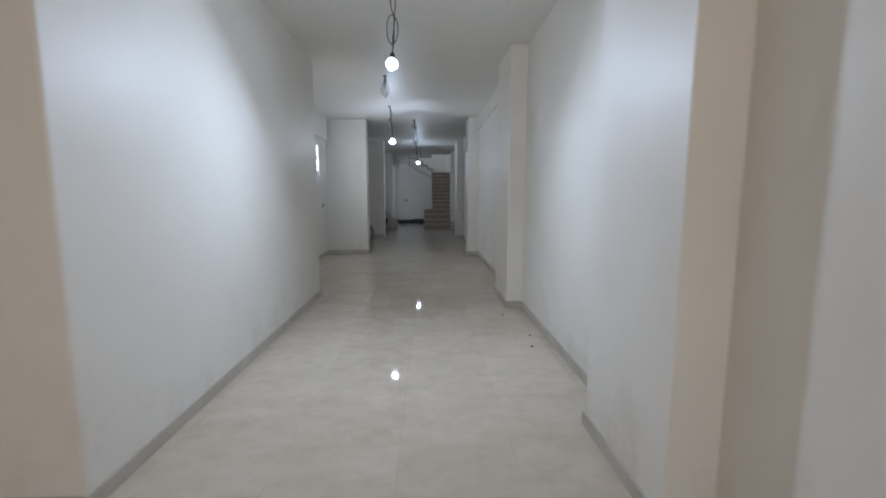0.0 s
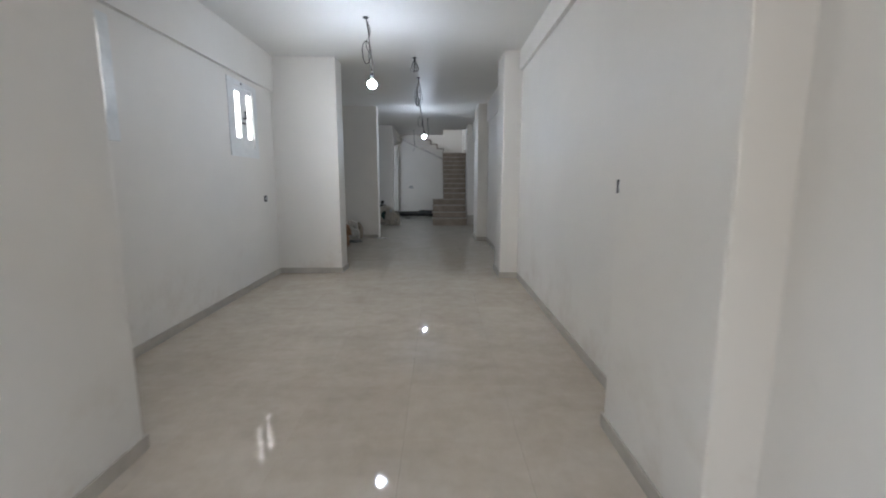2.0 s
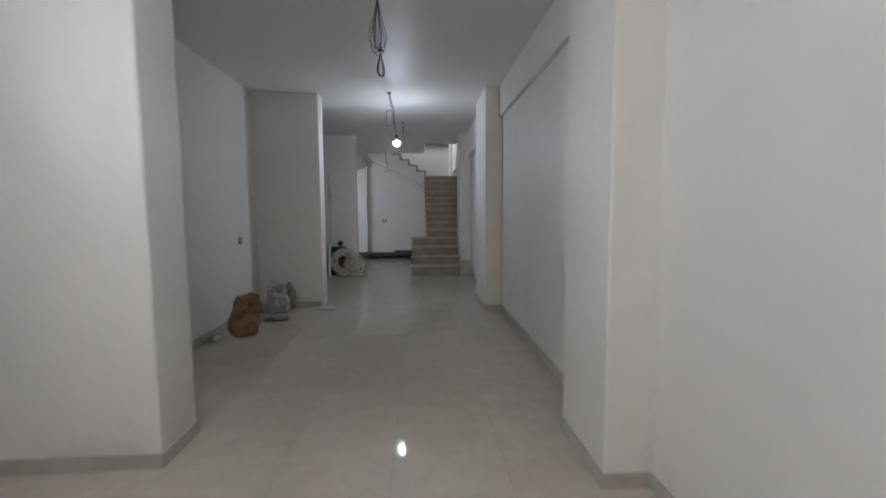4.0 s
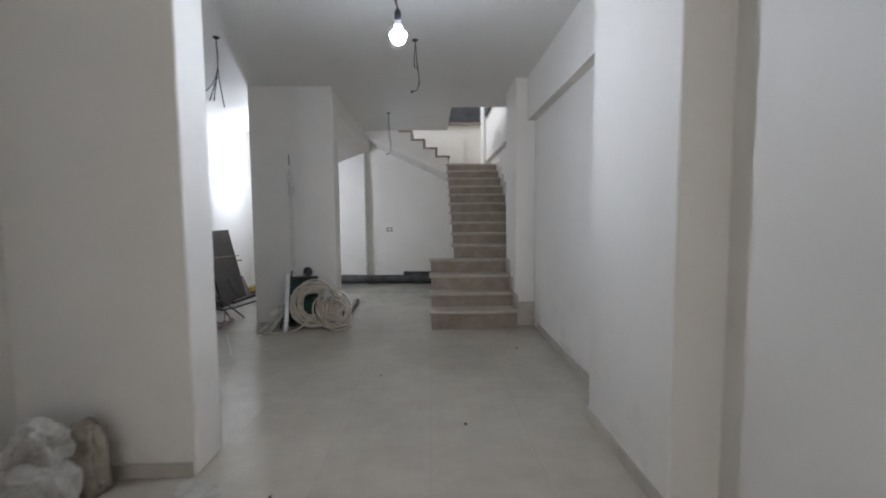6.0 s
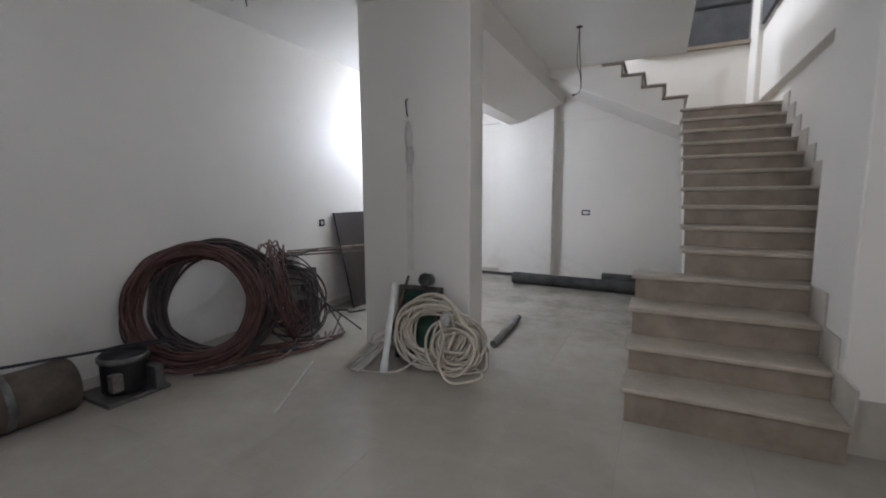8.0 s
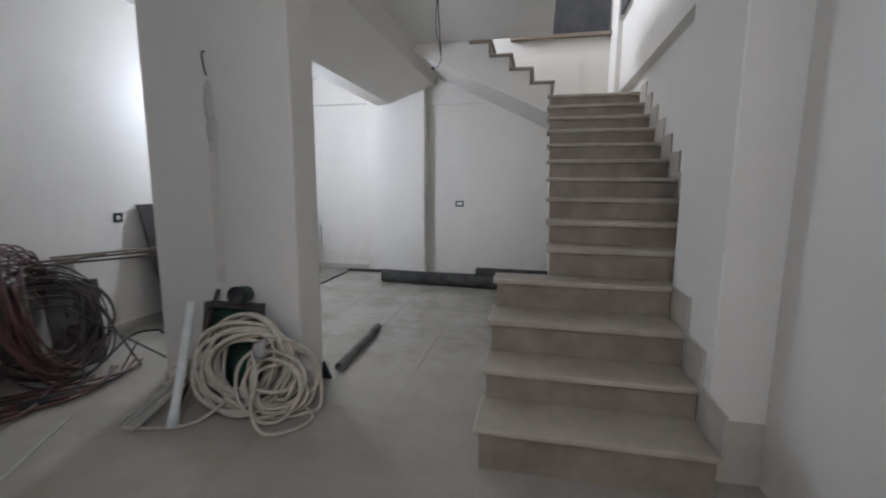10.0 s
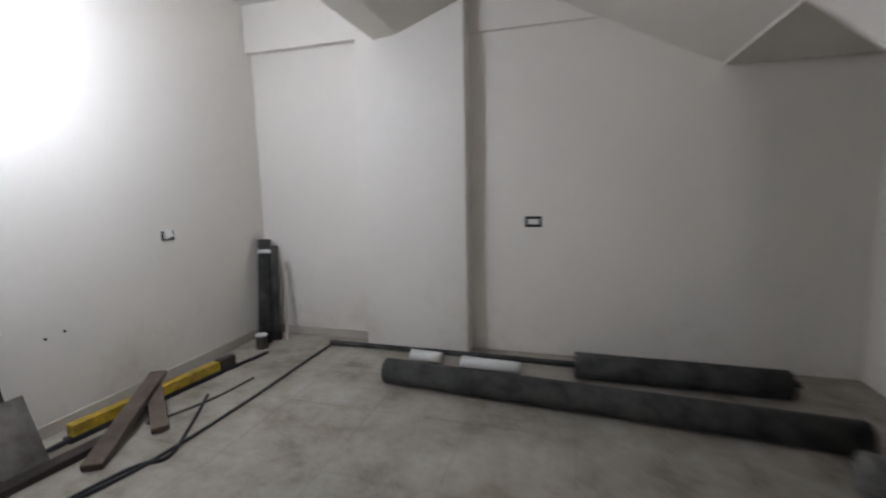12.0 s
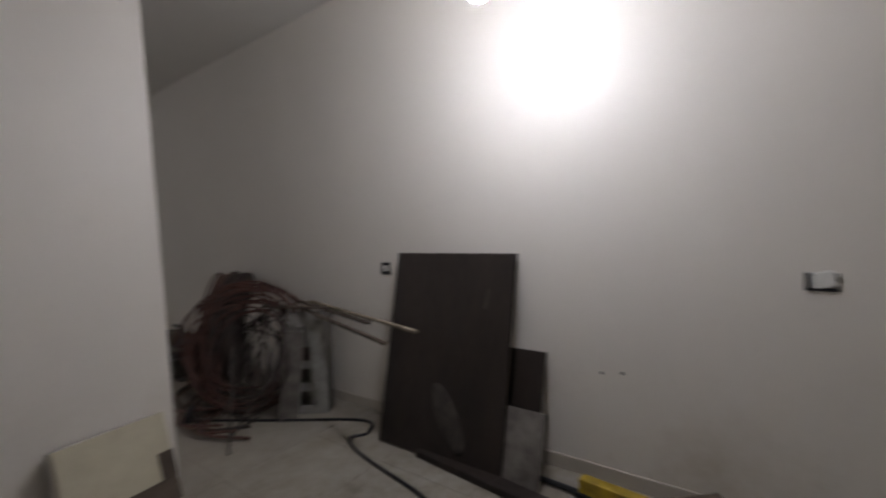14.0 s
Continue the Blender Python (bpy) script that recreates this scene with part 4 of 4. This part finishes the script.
def stick(name, label, cat, p, q, w, h, mat, group=""):
    """A straight thin strip between two points."""
    ob = thing(name, label, cat, group)
    p, q = Vector(p), Vector(q)
    mm = Matrix.Translation((p + q) / 2) @ (q - p).to_track_quat("X", "Z").to_matrix().to_4x4()
    L = (q - p).length / 2
    part("strip", box(-L, L, -w / 2, w / 2, -h / 2, h / 2, min(w, h) * 0.2, None, mm), mat, ob)
    return ob


for k in range(4):
    stick("white_offcut", "dusty white trunking offcut propped behind the pipe", "trunking", (-2.17 + 0.05 * k, 16.615 - 0.02 * k, 0.008), (-1.95 + 0.025 * k, 16.935, 0.22 + 0.03 * (k % 2)), 0.03, 0.012, SACK, "white offcuts")
stick("wooden_stick", "thin brown wooden stick leaning behind the pipe", "stick", (-1.96, 16.815, 0.006), (-1.9, 17.145, 0.68), 0.022, 0.014, OLDWOOD)
ob = thing("green_crate", "dark green plastic crate tipped against the pillar", "crate")
m = Matrix.Translation((-1.95, 16.975, 0.0)) @ Matrix.Rotation(radians(2), 4, "Z") @ Matrix.Rotation(radians(-9), 4, "X")
part("back", box(0.03, 0.35, 0.07, 0.085, 0.03, 0.59, 0.004, None, m), GREEN, ob, "dark green mesh panel")
for k in range(6):
    part("rib", box(0.034, 0.346, 0.055, 0.069, 0.09 + 0.085 * k, 0.105 + 0.085 * k, 0.003, None, m), GREEN, ob)
for a in ((0, 0.034, 0.0, 0.09, 0, 0.62), (0.346, 0.38, 0.0, 0.09, 0, 0.62), (0.034, 0.346, 0.0, 0.09, 0.586, 0.62), (0.034, 0.346, 0.0, 0.09, 0, 0.034)):
    part("rim", box(*a, 0.005, None, m), CRATE, ob, "dusty dark brown rim")
ob = thing("green_can", "dark green round can resting on the crate", "can")
m = Matrix.Translation((-1.68, 17.075, 0.675)) @ Matrix.Rotation(radians(80), 4, "X") @ Matrix.Rotation(radians(12), 4, "Y")
can = part("shell", lathe([(0.044, -0.07), (0.051, -0.066), (0.051, 0.05), (0.047, 0.055)], 22, None, m), GREEN, ob, "", True)
part("lid", lathe([(0.048, 0.056), (0.054, 0.058), (0.054, 0.07), (0.04, 0.074)], 22, None, m), MEMBRANE, can, "", True)
# filler smear on the pillar's face
ob = thing("pillar_hook", "thin dark hook and filler smear on the pillar", "hook")
part("hook", tube([(-1.9, 17.17, 2.16), (-1.9, 17.145, 2.14), (-1.9, 17.155, 2.06), (-1.9, 17.171, 2.02)], 0.005, 6), BLACK, ob)
for x, z, w, h in ((-1.9, 1.86, 0.035, 0.13), (-1.888, 1.7, 0.042, 0.1), (-1.893, 1.56, 0.03, 0.09)):
    part("filler", lathe([(0.2, 0), (1.0, 0.35), (1.0, 0.5), (0.3, 1.0)], 18, None, Matrix.Translation((x, 17.1765, z)) @ Matrix.Rotation(radians(90), 4, "X") @ Matrix.Diagonal((w, h, 0.0035, 1))), FILLER, ob, "grey smear of filler", True)
part("streak", box(-1.925, -1.865, 17.1715, 17.1745, 0.72, 1.56, 0.001), STREAK, ob, "faint tan streak")
# cream box leaning behind the pillar
ob = thing("cream_drawer", "cream wooden drawer leaning behind the pillar", "drawer")
m = Matrix.Translation((-1.87, 17.7, 0.0)) @ Matrix.Rotation(radians(187), 4, "Z") @ Matrix.Rotation(radians(-16), 4, "X") @ Matrix.Diagonal((1, 1, 0.84, 1))
part("bottom", box(0.0, 0.46, -0.012, 0.0, 0.14, 0.53, 0.002, None, m), CREAM, ob)
part("batten", box(0.0, 0.46, -0.014, 0.0, 0.0, 0.138, 0.002, None, m), OLDWOOD, ob, "bare brown lower rail")
part("batten", box(0.39, 0.46, -0.022, -0.0125, 0.14, 0.3, 0.002, None, m), OLDWOOD, ob, "bare brown lower rail")
for a in ((0, 0.016, 0.001, 0.07, 0, 0.53), (0.444, 0.46, 0.001, 0.07, 0, 0.53), (0.016, 0.444, 0.001, 0.07, 0.514, 0.53), (0.016, 0.444, 0.001, 0.07, 0, 0.016)):
    part("side", box(*a, 0.002, None, m), FILLER, ob)

# ---- under the stairs ----
lump_sack("rubble_sack", "grey dusty sack lying under the stairs", (0.57, 19.97, 0), (0.3, 0.22, 0.2), CLOTH, 2.2, 0.4, 0.3)
coil("rubber_ring", "black rubber ring lying under the stairs", (0.76, 19.62, 0.1), (0.25, -0.5, 0.75), 0.15, 0.19, 0.05, 6, 0.024, BLACK, 33)
lump_sack("rubble_sack", "crumpled pale sack inside the rubber ring", (0.72, 19.72, 0.0), (0.17, 0.15, 0.2), SACK, 5.2, 1.0, 0.5)
lump_sack("rubble_sack", "small dark crumpled sack against the stair's underside", (0.86, 19.6, 0.0), (0.24, 0.22, 0.26), BOARDDUST, 6.2, 0.3, 0.45)
ob = thing("stone_block", "rough cream stone offcut leaning on the rubble", "stone")
part("block", box(-0.045, 0.045, -0.03, 0.03, 0.0, 0.16, 0.006, None, Matrix.Translation((0.8, 19.33, 0.0)) @ Matrix.Rotation(radians(25), 4, "Z") @ Matrix.Rotation(radians(-12), 4, "X")), SACK, ob)
lump_sack("rubble_sack", "dark dusty bundle beside the cream block", (0.93, 19.38, 0.0), (0.2, 0.2, 0.2), BOARDDUST, 9.2, 0.6, 0.45)
lump_sack("plaster_heap", "low heap of grey plaster rubble against the flight", (0.95, 19.0, 0.0), (0.42, 0.46, 0.22), SKIRT, 3.3, 0.6, 0.25)
ob = thing("plastic_sheet", "bent sheet of clear plastic with pale edges on the floor", "sheet")
for name, p, q, r in (("front_edge", (0.178, 19.603, 0.006), (0.315, 19.208, 0.006), 0.0045), ("side_edge", (0.315, 19.208, 0.006), (0.54, 19.524, 0.02), 0.003),
                      ("back_edge", (0.25, 19.8, 0.03), (0.54, 19.524, 0.02), 0.0022), ("side_edge", (0.178, 19.603, 0.006), (0.25, 19.8, 0.03), 0.003)):
    part(name, tube([p, tuple((Vector(p) + Vector(q)) / 2 + Vector((0, 0, 0.006))), q], r, 6), PVC if name == "front_edge" else SACK, ob)
# crumbs of mortar on the tiles
rnd = random.Random(77)
for x, y in ((-0.55, 1.35), (-0.15, 1.55), (0.86, 4.6), (1.0, 3.9), (0.95, 3.6), (-0.9, 13.6), (0.75, 15.9), (-0.55, 15.2), (0.1, 14.3)):
    ob = thing("mortar_crumb", "small dark crumb of mortar on the tiled floor", "crumb", "mortar crumbs")
    bm = bmesh.new()
    bmesh.ops.create_icosphere(bm, subdivisions=1, radius=0.011)
    for v in bm.verts:
        v.co *= rnd.uniform(0.6, 1.2)
        v.co = Vector((v.co.x + x, v.co.y + y, max(v.co.z + 0.006, 0.0)))
    part("crumb", bm, BOARD, ob)

# ---- floor tiles ----
TS = 0.6
floor = bpy.data.objects["floor"]
bm = box(-TS / 2 + 0.0004, TS / 2 - 0.0004, -TS / 2 + 0.0004, TS / 2 - 0.0004, -0.002, 0.0)
bmesh.ops.bevel(bm, geom=[e for e in bm.edges if all(v.co.z > -0.001 for v in e.verts)], offset=0.0003, segments=1, affect="EDGES")
tile_mesh = mesh_of("tile", bm, TILE)
# past the corridor the joints are wider and full of dirt
G = 0.0016
bm = box(-TS / 2 + G, TS / 2 - G, -TS / 2 + G, TS / 2 - G, -0.002, 0.0)
bmesh.ops.bevel(bm, geom=[e for e in bm.edges if all(v.co.z > -0.001 for v in e.verts)], offset=0.0008, segments=1, affect="EDGES")
room_tile_mesh = mesh_of("tile", bm, TILE)
TX0, TY0 = -0.72, 0.3
for i in range(-5, 4):
    for j in range(-8, 36):
        x, y = TX0 + (i + 0.5) * TS, TY0 + (j + 0.5) * TS
        if x < -2.6 and 1.9 < y < 13.6 or x > 1.5 or y > 21.6 or (x < -4.2 and y > 1.9):
            continue
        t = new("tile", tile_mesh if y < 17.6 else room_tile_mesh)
        t.location = (x, y, 0)
        t.parent = floor
